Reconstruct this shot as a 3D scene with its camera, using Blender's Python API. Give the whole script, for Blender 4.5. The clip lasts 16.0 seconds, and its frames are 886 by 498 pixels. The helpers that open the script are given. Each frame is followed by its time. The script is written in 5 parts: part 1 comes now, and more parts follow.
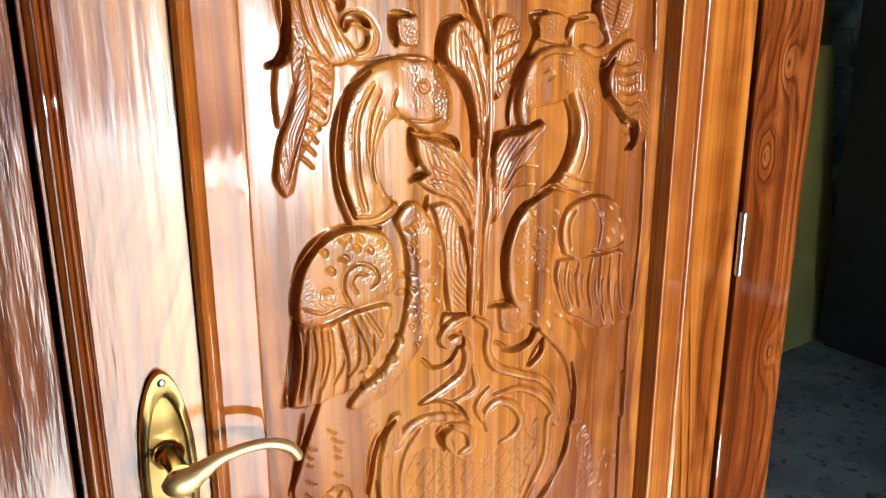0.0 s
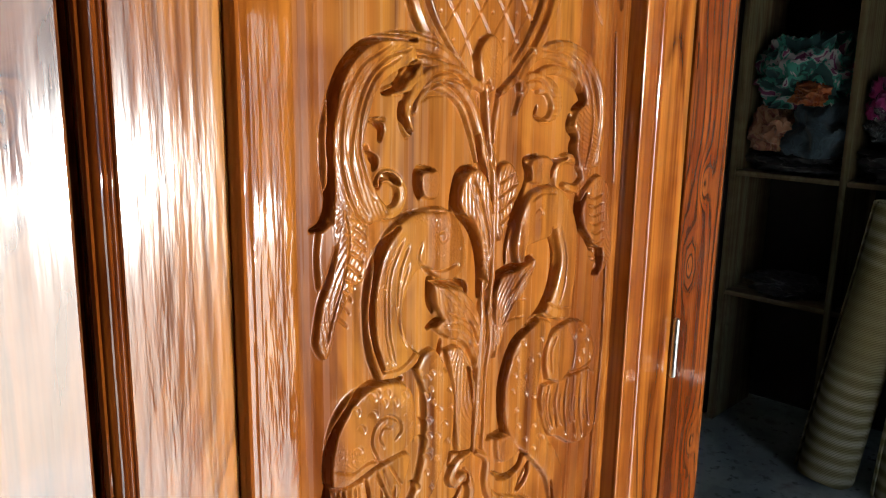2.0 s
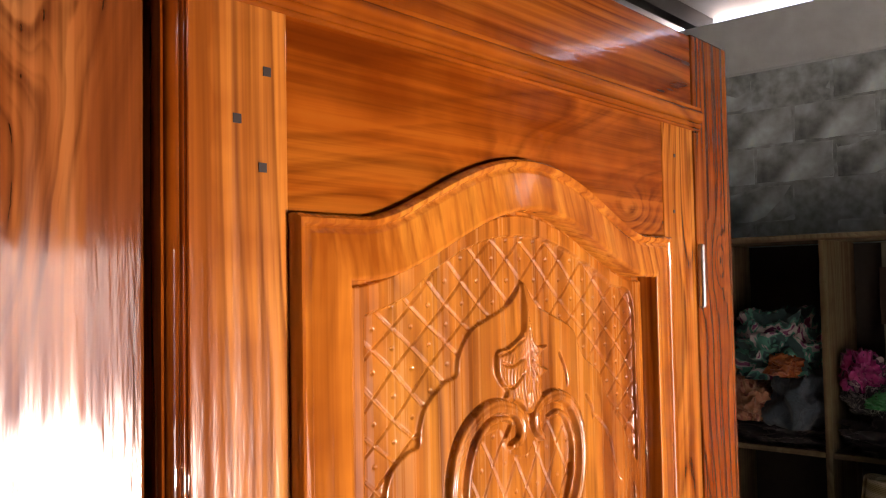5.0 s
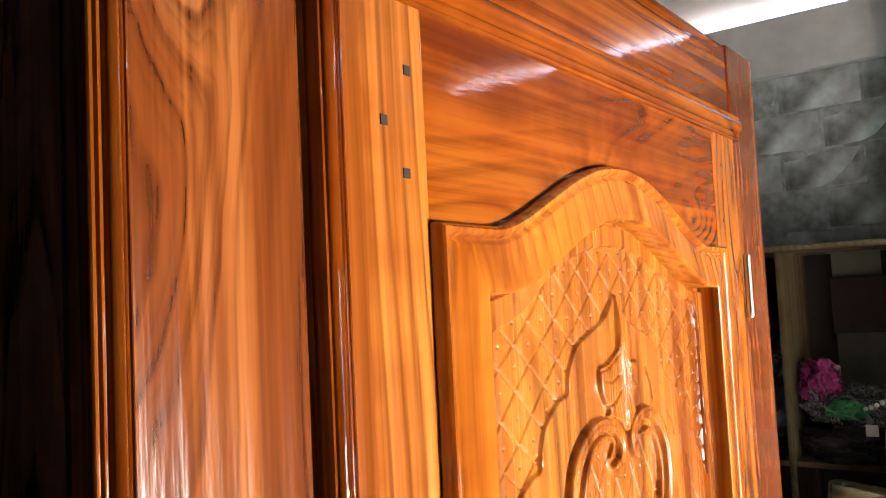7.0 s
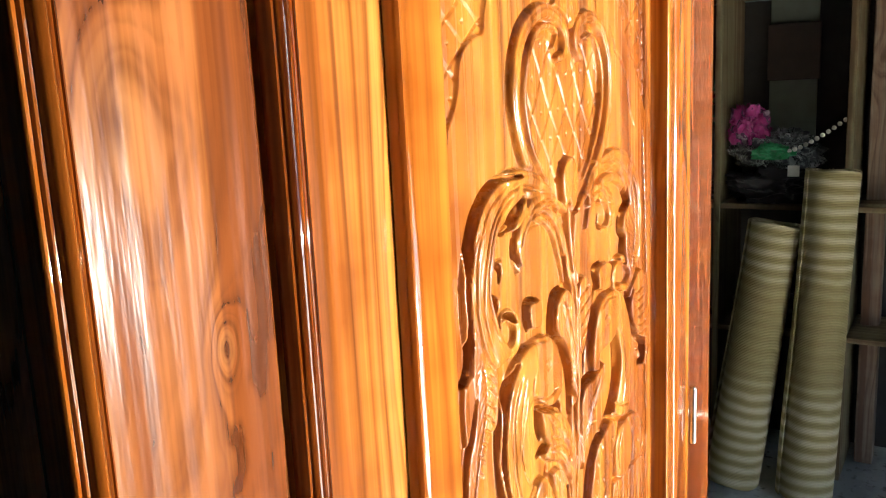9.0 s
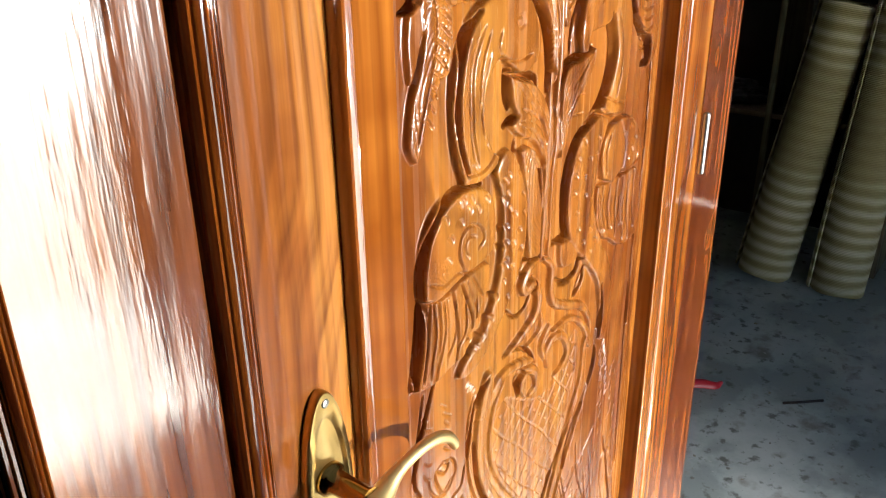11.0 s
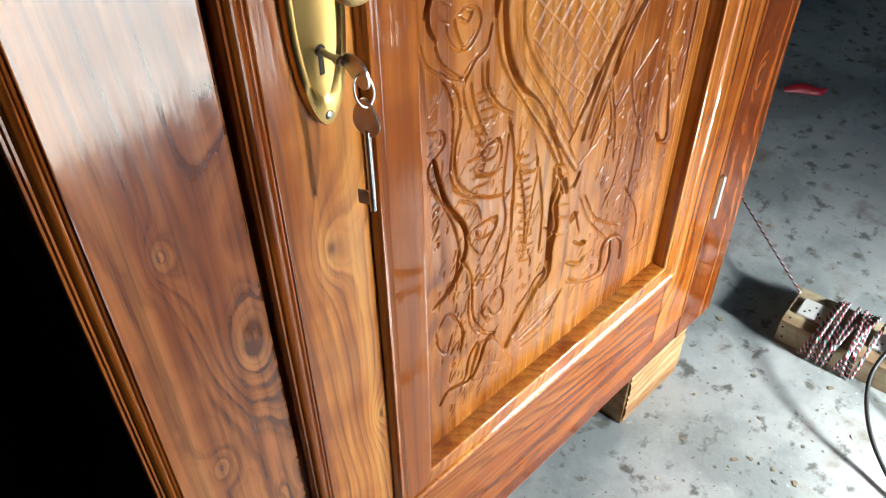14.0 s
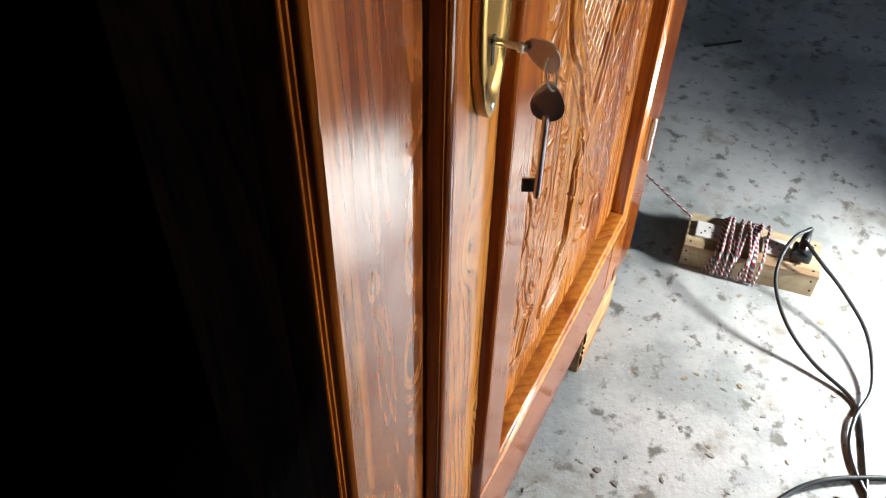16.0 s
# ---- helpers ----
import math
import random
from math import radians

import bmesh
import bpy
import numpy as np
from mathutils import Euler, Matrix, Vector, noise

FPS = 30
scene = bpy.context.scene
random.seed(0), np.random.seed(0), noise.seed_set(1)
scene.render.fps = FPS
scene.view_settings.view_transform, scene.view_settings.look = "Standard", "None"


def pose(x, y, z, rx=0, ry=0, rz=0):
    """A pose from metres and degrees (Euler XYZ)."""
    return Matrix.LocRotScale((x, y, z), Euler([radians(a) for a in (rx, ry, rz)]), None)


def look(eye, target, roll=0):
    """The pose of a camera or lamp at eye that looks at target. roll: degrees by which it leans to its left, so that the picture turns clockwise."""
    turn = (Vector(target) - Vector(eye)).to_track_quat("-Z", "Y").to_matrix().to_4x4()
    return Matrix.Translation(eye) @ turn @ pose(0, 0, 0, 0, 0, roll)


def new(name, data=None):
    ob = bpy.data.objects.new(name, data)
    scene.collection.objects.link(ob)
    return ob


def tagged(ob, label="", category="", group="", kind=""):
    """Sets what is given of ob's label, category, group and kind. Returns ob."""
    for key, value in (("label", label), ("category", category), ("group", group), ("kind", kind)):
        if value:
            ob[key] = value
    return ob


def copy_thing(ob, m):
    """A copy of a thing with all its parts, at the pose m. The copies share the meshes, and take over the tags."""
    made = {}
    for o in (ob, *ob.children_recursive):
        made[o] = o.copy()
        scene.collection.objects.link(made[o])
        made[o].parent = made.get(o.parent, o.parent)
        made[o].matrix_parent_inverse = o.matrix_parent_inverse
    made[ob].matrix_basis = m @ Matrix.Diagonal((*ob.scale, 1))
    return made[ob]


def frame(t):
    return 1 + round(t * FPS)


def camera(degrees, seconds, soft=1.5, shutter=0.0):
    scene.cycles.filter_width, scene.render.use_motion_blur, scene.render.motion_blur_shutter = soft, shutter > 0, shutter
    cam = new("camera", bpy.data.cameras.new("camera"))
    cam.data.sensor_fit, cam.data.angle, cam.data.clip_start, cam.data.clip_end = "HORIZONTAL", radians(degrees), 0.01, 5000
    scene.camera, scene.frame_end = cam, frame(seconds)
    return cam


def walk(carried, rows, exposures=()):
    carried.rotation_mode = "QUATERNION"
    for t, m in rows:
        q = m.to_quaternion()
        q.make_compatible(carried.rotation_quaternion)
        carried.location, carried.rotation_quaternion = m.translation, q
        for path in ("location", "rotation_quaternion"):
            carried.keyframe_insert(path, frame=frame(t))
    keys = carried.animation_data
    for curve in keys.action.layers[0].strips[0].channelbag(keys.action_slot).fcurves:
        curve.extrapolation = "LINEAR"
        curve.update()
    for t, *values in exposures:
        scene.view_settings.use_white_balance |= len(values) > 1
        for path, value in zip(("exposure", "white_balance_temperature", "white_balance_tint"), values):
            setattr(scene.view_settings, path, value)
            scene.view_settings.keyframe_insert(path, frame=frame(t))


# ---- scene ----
cam = camera(56.3, 16.0, soft=1.15)
METRES, EYE, TILT, LEAN, TURN = 1.92, 1.678, 0.0, 0.0, -31.7
ROWS = [
    (0.0, 0.0, 0.0, 0.0, -0.03, -16.3, 0.1),
    (0.5, -0.0479, 0.0167, 0.01, -4.61, -15.84, -0.11),
    (1.0, -0.0838, 0.0283, 0.0191, -8.3, -15.33, -0.56),
    (1.5, -0.1053, 0.0291, 0.0347, -12.19, -13.99, -0.8),
    (2.0, -0.1224, 0.0238, 0.0513, -14.35, -12.58, -1.02),
    (2.5, -0.1164, 0.026, 0.1055, -15.09, -9.98, -0.79),
    (3.0, -0.1045, 0.0251, 0.1334, -14.42, -7.07, -0.47),
    (3.5, -0.0905, 0.015, 0.1602, -13.18, -4.14, -0.49),
    (4.0, -0.0879, 0.0063, 0.1746, -13.3, -1.82, -0.12),
    (4.5, -0.1278, 0.0225, 0.202, -15.06, 0.79, 0.81),
    (5.0, -0.1617, 0.0264, 0.2149, -16.61, 2.39, 1.06),
    (7.5, -0.2575, 0.0972, 0.2121, -23.23, 3.01, 4.09),
    (8.0, -0.2688, 0.1068, 0.1823, -25.48, -1.23, 4.06),
    (8.5, -0.2603, 0.0968, 0.1419, -26.09, -6.47, 3.43),
    (9.0, -0.2437, 0.0903, 0.1065, -25.93, -10.74, 2.69),
    (9.5, -0.2321, 0.0834, 0.0951, -25.27, -14.87, 2.03),
    (12.0, -0.176, 0.0851, -0.0353, -17.85, -29.57, 0.54),
    (12.5, -0.1717, 0.0823, -0.0536, -16.2, -32.61, 0.44),
    (13.0, -0.167, 0.0777, -0.0638, -15.09, -35.54, 0.16),
    (13.5, -0.158, 0.0731, -0.0772, -14.03, -39.16, 0.1),
    (14.0, -0.1583, 0.0712, -0.0909, -13.19, -42.35, 0.41),
    (14.5, -0.182, 0.0727, -0.0989, -14.81, -45.35, 0.2),
    (15.0, -0.2302, 0.0927, -0.1047, -19.54, -47.06, -0.68),
    (15.5, -0.2743, 0.1213, -0.1053, -26.73, -46.4, -1.21),
    (16.0, -0.3086, 0.1415, -0.0956, -31.75, -43.33, -0.94),
]
EXPOSURES = [(0.0, 3.27, 6000, 5), (2.0, 3.0, 6400, 8), (3.5, 2.95, 7400, 20), (5.0, 3.35, 8300, 38), (7.5, 4.15, 7500, 21), (9.0, 4.4, 6700, 10), (9.7, 4.05, 6550, 9), (12.0, 3.4, 6150, 4), (14.0, 3.0, 6050, 4), (16.0, 3.05, 6350, 10)]
walk(cam, [(t, pose(0, 0, EYE, TILT, LEAN, TURN) @ pose(METRES * x, METRES * y, METRES * z, 90 + pitch, roll, yaw)) for t, x, y, z, yaw, pitch, roll in ROWS], EXPOSURES)

# ---------------- world, sun, lamps ----------------
world = bpy.data.worlds.new("sky")
scene.world = world
world.use_nodes = True
wn = world.node_tree.nodes
sky = wn.new("ShaderNodeTexSky")
sky.sky_type, sky.sun_disc = "NISHITA", False
sky.sun_elevation, sky.sun_rotation = radians(57), radians(163)
wn["Background"].inputs["Strength"].default_value = 0.12
world.node_tree.links.new(sky.outputs[0], wn["Background"].inputs["Color"])

sun = new("sun", bpy.data.lights.new("sun", "SUN"))
sun.data.energy, sun.data.angle, sun.data.color = 5.0, radians(0.6), (1.0, 0.95, 0.87)
sun.matrix_world = look((6, -26, 30), (0, -8, 0))

# a work floodlight on a low stand, in front of the hinge side and turned down to the floor
LAMP = (1.33, -0.20, 0.43)
lamp = new("work_light", bpy.data.lights.new("work_light", "SPOT"))
lamp.data.energy, lamp.data.shadow_soft_size, lamp.data.color = 14.5, 0.05, (1.0, 0.99, 0.95)
lamp.data.spot_size, lamp.data.spot_blend = radians(136), 0.9
lamp.matrix_world = look(LAMP, (1.12, 0.36, 0.0))

# added spot just inside the doorway, standing in for daylight on the door leaf
doorway_spot = new("doorway_fill", bpy.data.lights.new("doorway_fill", "SPOT"))
doorway_spot.data.energy, doorway_spot.data.shadow_soft_size, doorway_spot.data.color = 46.0, 0.045, (1.0, 0.97, 0.92)
doorway_spot.data.spot_size, doorway_spot.data.spot_blend = radians(62), 0.6
doorway_spot.matrix_world = look((1.26, -2.0, 1.30), (0.5, 0.76, 1.10))


# ---------------- materials ----------------
def material(name):
    m = bpy.data.materials.new(name)
    m.use_nodes = True
    return m, m.node_tree.nodes, m.node_tree.links, m.node_tree.nodes["Principled BSDF"]


def ramp(nodes, stops, mode="LINEAR"):
    r = nodes.new("ShaderNodeValToRGB")
    r.color_ramp.interpolation = mode
    while len(r.color_ramp.elements) < len(stops):
        r.color_ramp.elements.new(0.5)
    for e, (p, c) in zip(r.color_ramp.elements, stops):
        e.position, e.color = p, (*c, 1)
    return r


def wood(name, along="z", light=(0.62, 0.190, 0.032), dark=(0.075, 0.015, 0.0025), rings=32.0, swing=9.0, coat=1.0, rough=0.4, ior=1.52, coat_rough=0.06, ripple=0.5, knots=(), contrast=1.0, streaks=0.8, shimmer=0.3, one_board=False):
    """Varnished teak; the grain runs along the named axis and flows round the knots (x, z, radius) in the part's own space."""
    m, n, l, p = material(name)

    def math_node(kind, a, b=None, c=None):
        t = n.new("ShaderNodeMath")
        t.operation = kind
        for k, v in enumerate((a, b, c)):
            if v is None:
                continue
            if isinstance(v, (int, float)):
                t.inputs[k].default_value = v
            else:
                l.new(v, t.inputs[k])
        return t.outputs[0]

    tc, oi = n.new("ShaderNodeTexCoord"), n.new("ShaderNodeObjectInfo")
    shift, rnd = n.new("ShaderNodeVectorMath"), n.new("ShaderNodeCombineXYZ")
    shift.operation = "MULTIPLY_ADD"
    for k in range(3):
        l.new(oi.outputs["Random"], rnd.inputs[k])
    l.new(rnd.outputs[0], shift.inputs[0])
    shift.inputs[1].default_value = (7.3, 3.1, 11.7)
    l.new(tc.outputs["Object"], shift.inputs[2])
    if one_board:
        shift.inputs[1].default_value = (0, 0, 0)

    def grain(short, long, detail=3.0, rough_=0.5, dist=0.0):
        mp, t = n.new("ShaderNodeMapping"), n.new("ShaderNodeTexNoise")
        l.new(shift.outputs[0], mp.inputs["Vector"])
        mp.inputs["Scale"].default_value = [long if a == along else short for a in "xyz"]
        t.inputs["Scale"].default_value = 1.0
        t.inputs["Detail"].default_value, t.inputs["Roughness"].default_value = detail, rough_
        t.inputs["Distortion"].default_value = dist
        l.new(mp.outputs[0], t.inputs["Vector"])
        return t.outputs["Fac"]

    sep = n.new("ShaderNodeSeparateXYZ")
    l.new(shift.outputs[0], sep.inputs[0])
    across = math_node("ADD", sep.outputs[2 if along == "x" else 0], sep.outputs[1])
    # growth rings: slanting layers bent by slow waves, cut open by the saw into arches and lines
    phase = math_node("MULTIPLY_ADD", grain(4.2, 0.95, 1.5, 0.4, 1.1), swing, math_node("MULTIPLY", across, rings))
    phase = math_node("MULTIPLY_ADD", grain(38.0, 1.6, 2.0, 0.5), 0.55, phase)
    core = halo = None
    for kx, kz, kr in knots:
        mp, ln = n.new("ShaderNodeMapping"), n.new("ShaderNodeVectorMath")
        sx, sz = (0.5, 1.0) if along == "x" else (1.0, 0.5)
        mp.inputs["Location"].default_value = (-kx / kr * sx, 0, -kz / kr * sz)
        mp.inputs["Scale"].default_value = (sx / kr, 0.0, sz / kr)
        ln.operation = "LENGTH"
        l.new(tc.outputs["Object"], mp.inputs["Vector"]); l.new(mp.outputs[0], ln.inputs[0])
        bent = math_node("MULTIPLY", ln.outputs["Value"], math_node("MULTIPLY_ADD", grain(15.0, 6.0, 3.0), 1.5, 0.25))
        d2 = math_node("MULTIPLY", math_node("POWER", bent, 2.0), -1.0)
        phase = math_node("MULTIPLY_ADD", math_node("EXPONENT", d2), 1.7, phase)
        phase = math_node("MULTIPLY_ADD", math_node("EXPONENT", math_node("MULTIPLY", d2, 0.22)), 1.2, phase)
        eye, glow = math_node("EXPONENT", math_node("MULTIPLY", d2, 22.0)), math_node("EXPONENT", math_node("MULTIPLY", d2, 3.0))
        core = eye if core is None else math_node("ADD", core, eye)
        halo = glow if halo is None else math_node("ADD", halo, glow)

    def layers(ph, power):
        f = math_node("FRACT", ph)
        drop = n.new("ShaderNodeMapRange")
        drop.interpolation_type = "SMOOTHSTEP"
        drop.inputs[1].default_value, drop.inputs[2].default_value, drop.inputs[3].default_value, drop.inputs[4].default_value = 0.74, 1.0, 1.0, 0.0
        l.new(f, drop.inputs[0])
        return math_node("MULTIPLY", math_node("POWER", f, power), drop.outputs[0])

    ring = math_node("MULTIPLY_ADD", layers(math_node("MULTIPLY", phase, 2.37), 2.6), 0.34, math_node("MULTIPLY", layers(phase, 2.4), 1.0))
    fine, mid, hue, gate = grain(230.0, 2.6, 2.0, 0.6), grain(70.0, 1.0, 3.0, 0.6), grain(9.0, 0.45, 2.0, 0.5), grain(11.0, 1.1, 2.0, 0.5)
    amount = math_node("MULTIPLY", ring, math_node("MULTIPLY_ADD", gate, 2.4, -0.25))
    amount = math_node("MULTIPLY_ADD", math_node("ADD", fine, -0.5), 1.0, amount)
    amount = math_node("MULTIPLY_ADD", math_node("ADD", mid, -0.46), 1.3, amount)
    amount = math_node("MULTIPLY", math_node("ADD", amount, 0.03), contrast)
    if core is not None:
        amount = math_node("MULTIPLY_ADD", core, 0.7, math_node("MULTIPLY_ADD", halo, -0.10, amount))
    clip = n.new("ShaderNodeClamp")
    l.new(amount, clip.inputs[0])
    cr = ramp(n, [(0.34, (light[0] * 1.12, light[1] * 1.32, light[2] * 1.4)), (0.50, light), (0.66, (light[0] * 0.56, light[1] * 0.44, light[2] * 0.4))])
    # broad bands of tone along the grain, crossed by the shimmer of curly fibres
    streak = math_node("MULTIPLY_ADD", math_node("ADD", grain(34.0, 0.55, 2.0, 0.55), -0.5), streaks, hue)
    l.new(math_node("MULTIPLY_ADD", math_node("ADD", grain(7.0, 16.0, 2.0), -0.5), shimmer, streak), cr.inputs[0])
    mx = n.new("ShaderNodeMix")
    mx.data_type = "RGBA"
    ground = cr.outputs[0]
    if halo is not None:
        # paler, yellower wood round the knots
        pale = n.new("ShaderNodeMix")
        pale.data_type = "RGBA"
        l.new(math_node("MINIMUM", math_node("MULTIPLY", halo, 0.6), 0.6), pale.inputs[0]); l.new(ground, pale.inputs[6])
        pale.inputs[7].default_value = (light[0] * 1.3, light[1] * 1.75, light[2] * 2.3, 1)
        ground = pale.outputs[2]
    l.new(clip.outputs[0], mx.inputs[0]); l.new(ground, mx.inputs[6])
    mx.inputs[7].default_value = (*dark, 1)
    l.new(mx.outputs[2], p.inputs["Base Color"])
    p.inputs["Roughness"].default_value = rough
    p.inputs["IOR"].default_value = 1.4
    p.inputs["Specular IOR Level"].default_value = 0.0 if coat > 0.5 else 0.4
    p.inputs["Coat Weight"].default_value, p.inputs["Coat Roughness"].default_value, p.inputs["Coat IOR"].default_value = coat, coat_rough, ior
    bump = n.new("ShaderNodeBump")
    bump.inputs["Strength"].default_value, bump.inputs["Distance"].default_value = 0.3, 0.0006
    l.new(fine, bump.inputs["Height"])
    l.new(bump.outputs[0], p.inputs["Normal"])
    cb = n.new("ShaderNodeBump")
    cb.inputs["Strength"].default_value, cb.inputs["Distance"].default_value = ripple, 0.0005
    l.new(math_node("MULTIPLY_ADD", grain(14.0, 5.0, 3.0, 0.6), 3.2, grain(170.0, 16.0, 2.0, 0.6)), cb.inputs["Height"])
    l.new(cb.outputs[0], p.inputs["Coat Normal"])
    # brushed varnish: gloss comes and goes along the grain
    l.new(math_node("MAXIMUM", math_node("MULTIPLY_ADD", math_node("ADD", grain(85.0, 0.8, 3.0, 0.65), -0.5), 3.2 * coat_rough, coat_rough), 0.4 * coat_rough), p.inputs["Coat Roughness"])
    return m


def plain(name, color, rough=0.5, metal=0.0, vary=0.15, scale=30.0, bump=0.0, coat=0.0):
    """A surface with uneven tone at two scales."""
    m, n, l, p = material(name)
    tc = n.new("ShaderNodeTexCoord")
    t1, t2 = n.new("ShaderNodeTexNoise"), n.new("ShaderNodeTexNoise")
    t1.inputs["Scale"].default_value, t1.inputs["Detail"].default_value = scale, 5
    t2.inputs["Scale"].default_value, t2.inputs["Detail"].default_value = scale * 0.13, 3
    for t in (t1, t2):
        l.new(tc.outputs["Object"], t.inputs["Vector"])
    add = n.new("ShaderNodeMath"); add.operation = "ADD"
    l.new(t1.outputs["Fac"], add.inputs[0]); l.new(t2.outputs["Fac"], add.inputs[1])
    cr = ramp(n, [(0.35, tuple(max(0, c * (1 - vary)) for c in color)), (0.65, tuple(c * (1 + vary) for c in color))])
    half = n.new("ShaderNodeMath"); half.operation = "MULTIPLY"; half.inputs[1].default_value = 0.5
    l.new(add.outputs[0], half.inputs[0]); l.new(half.outputs[0], cr.inputs[0])
    l.new(cr.outputs[0], p.inputs["Base Color"])
    p.inputs["Roughness"].default_value, p.inputs["Metallic"].default_value = rough, metal
    p.inputs["Coat Weight"].default_value = coat
    if bump:
        b = n.new("ShaderNodeBump")
        b.inputs["Strength"].default_value, b.inputs["Distance"].default_value = 0.6, bump
        l.new(t1.outputs["Fac"], b.inputs["Height"]); l.new(b.outputs[0], p.inputs["Normal"])
    return m


TEAK = wood("teak_upright", light=(0.42, 0.130, 0.018))
TEAK_X = wood("teak_level", "x", light=(0.31, 0.076, 0.009), dark=(0.085, 0.015, 0.002), rings=20.0, swing=11.0, contrast=0.95, ripple=0.12, knots=((0.258, 1.923, 0.022),))
PLANK = wood("teak_jamb", light=(0.36, 0.122, 0.032), dark=(0.10, 0.026, 0.007), rings=34.0, swing=15.0, contrast=1.2, shimmer=0.15, ior=2.1, coat_rough=0.11, ripple=0.45, knots=((-0.555, 1.705, 0.032), (-0.497, 1.567, 0.009), (-0.550, 1.444, 0.020), (-0.478, 0.748, 0.030), (-0.534, 0.898, 0.009), (-0.539, 0.615, 0.012), (-0.545, 2.12, 0.026), (-0.50, 0.40, 0.026)))
JAMB = wood("teak_hinge_jamb", light=(0.29, 0.078, 0.014), rings=34.0, contrast=1.35, knots=((0.53, 1.43, 0.018), (0.50, 1.30, 0.016), (0.56, 0.98, 0.018), (0.515, 0.62, 0.016), (0.55, 1.95, 0.016)))
STILE = wood("teak_lock_stile", light=(0.53, 0.188, 0.032), dark=(0.15, 0.040, 0.008), rings=50.0, swing=9.0, contrast=0.95, ior=1.88, coat_rough=0.14, ripple=0.50, knots=((-0.371, 0.722, 0.024), (-0.33, 0.43, 0.018), (-0.36, 0.21, 0.022)))
PANEL = wood("teak_panel", light=(0.43, 0.143, 0.021), dark=(0.115, 0.025, 0.003), rings=26.0, swing=8.0, ripple=0.25, contrast=0.85, coat_rough=0.24, coat=1.0, ior=1.5, streaks=0.4, one_board=True)
PALE = wood("teak_pale", light=(0.54, 0.178, 0.024), dark=(0.21, 0.052, 0.008), rings=50.0, swing=4.0, contrast=0.85, ior=1.8, coat_rough=0.06)
DARK_TEAK = wood("teak_moulding", light=(0.24, 0.057, 0.0066), dark=(0.036, 0.006, 0.0012), rings=40.0, swing=4.0, ior=1.6, coat_rough=0.03, contrast=1.2)
BRASS = plain("satin_brass", (0.52, 0.345, 0.12), 0.33, 1.0, 0.06, 60)
LEVER_BRASS = plain("brushed_brass", (0.74, 0.53, 0.24), 0.46, 1.0, 0.06, 60)
DARK_BRASS = plain("polished_brass", (0.42, 0.27, 0.10), 0.14, 1.0, 0.1, 60)
STEEL = plain("steel", (0.70, 0.70, 0.68), 0.30, 1.0, 0.1, 80)
DARK = plain("dark_slot", (0.015, 0.010, 0.008), 0.7)
CONCRETE, cn, cl, cp = material("stained_concrete")
ctc = cn.new("ShaderNodeTexCoord")


def spots(scale, detail, lo, hi, rough_=0.6):
    t, r = cn.new("ShaderNodeTexNoise"), cn.new("ShaderNodeMapRange")
    t.inputs["Scale"].default_value, t.inputs["Detail"].default_value, t.inputs["Roughness"].default_value = scale, detail, rough_
    cl.new(ctc.outputs["Object"], t.inputs["Vector"])
    r.inputs[1].default_value, r.inputs[2].default_value = lo, hi
    cl.new(t.outputs["Fac"], r.inputs[0])
    return r.outputs[0]


def tint(under, fac, colour):
    mx = cn.new("ShaderNodeMix")
    mx.data_type = "RGBA"
    cl.new(fac, mx.inputs[0]); cl.new(under, mx.inputs[6])
    mx.inputs[7].default_value = (*colour, 1)
    return mx.outputs[2]


base = ramp(cn, [(0.3, (0.24, 0.261, 0.258)), (0.5, (0.336, 0.354, 0.348)), (0.7, (0.396, 0.408, 0.402))])
cl.new(spots(3.0, 6.0, 0.3, 0.7), base.inputs[0])
col = tint(base.outputs[0], spots(19.0, 5.0, 0.565, 0.65), (0.125, 0.125, 0.112))
col = tint(col, spots(6.0, 6.0, 0.56, 0.70), (0.198, 0.186, 0.156))
col = tint(col, spots(75.0, 2.0, 0.70, 0.74), (0.072, 0.072, 0.069))
col = tint(col, spots(40.0, 2.0, 0.70, 0.73), (0.372, 0.372, 0.36))
cl.new(col, cp.inputs["Base Color"])
cp.inputs["Roughness"].default_value = 0.5
cbm = cn.new("ShaderNodeBump")
cbm.inputs["Strength"].default_value, cbm.inputs["Distance"].default_value = 0.4, 0.003
cl.new(spots(60.0, 5.0, 0.2, 0.8), cbm.inputs["Height"]); cl.new(cbm.outputs[0], cp.inputs["Normal"])
BLOCK = plain("concrete_block", (0.48, 0.61, 0.63), 0.9, 0, 0.8, 7, 0.004)
MORTAR = plain("mortar", (0.40, 0.51, 0.53), 0.95, 0, 0.5, 20, 0.003)
# near-black for walls that stay unlit: their shade is put into the colour
SHADE_BLACK = plain("shade_black_wall", (0.003, 0.003, 0.003), 0.95, 0, 0.3, 4)
SHADE_BLACK.node_tree.nodes["Principled BSDF"].inputs["Specular IOR Level"].default_value = 0.0
CEMENT = plain("cement_beam", (0.74, 0.86, 0.88), 0.85, 0, 0.12, 8, 0.002)
ROUGH_WOOD = wood("raw_pine", light=(0.17, 0.13, 0.068), dark=(0.085, 0.06, 0.028), rings=30, coat=0.0, rough=0.7, contrast=0.8)
PALE_PINE = wood("clean_pine", "y", light=(0.372, 0.3, 0.192), dark=(0.252, 0.18, 0.096), rings=30, coat=0.0, rough=0.65, contrast=0.6)
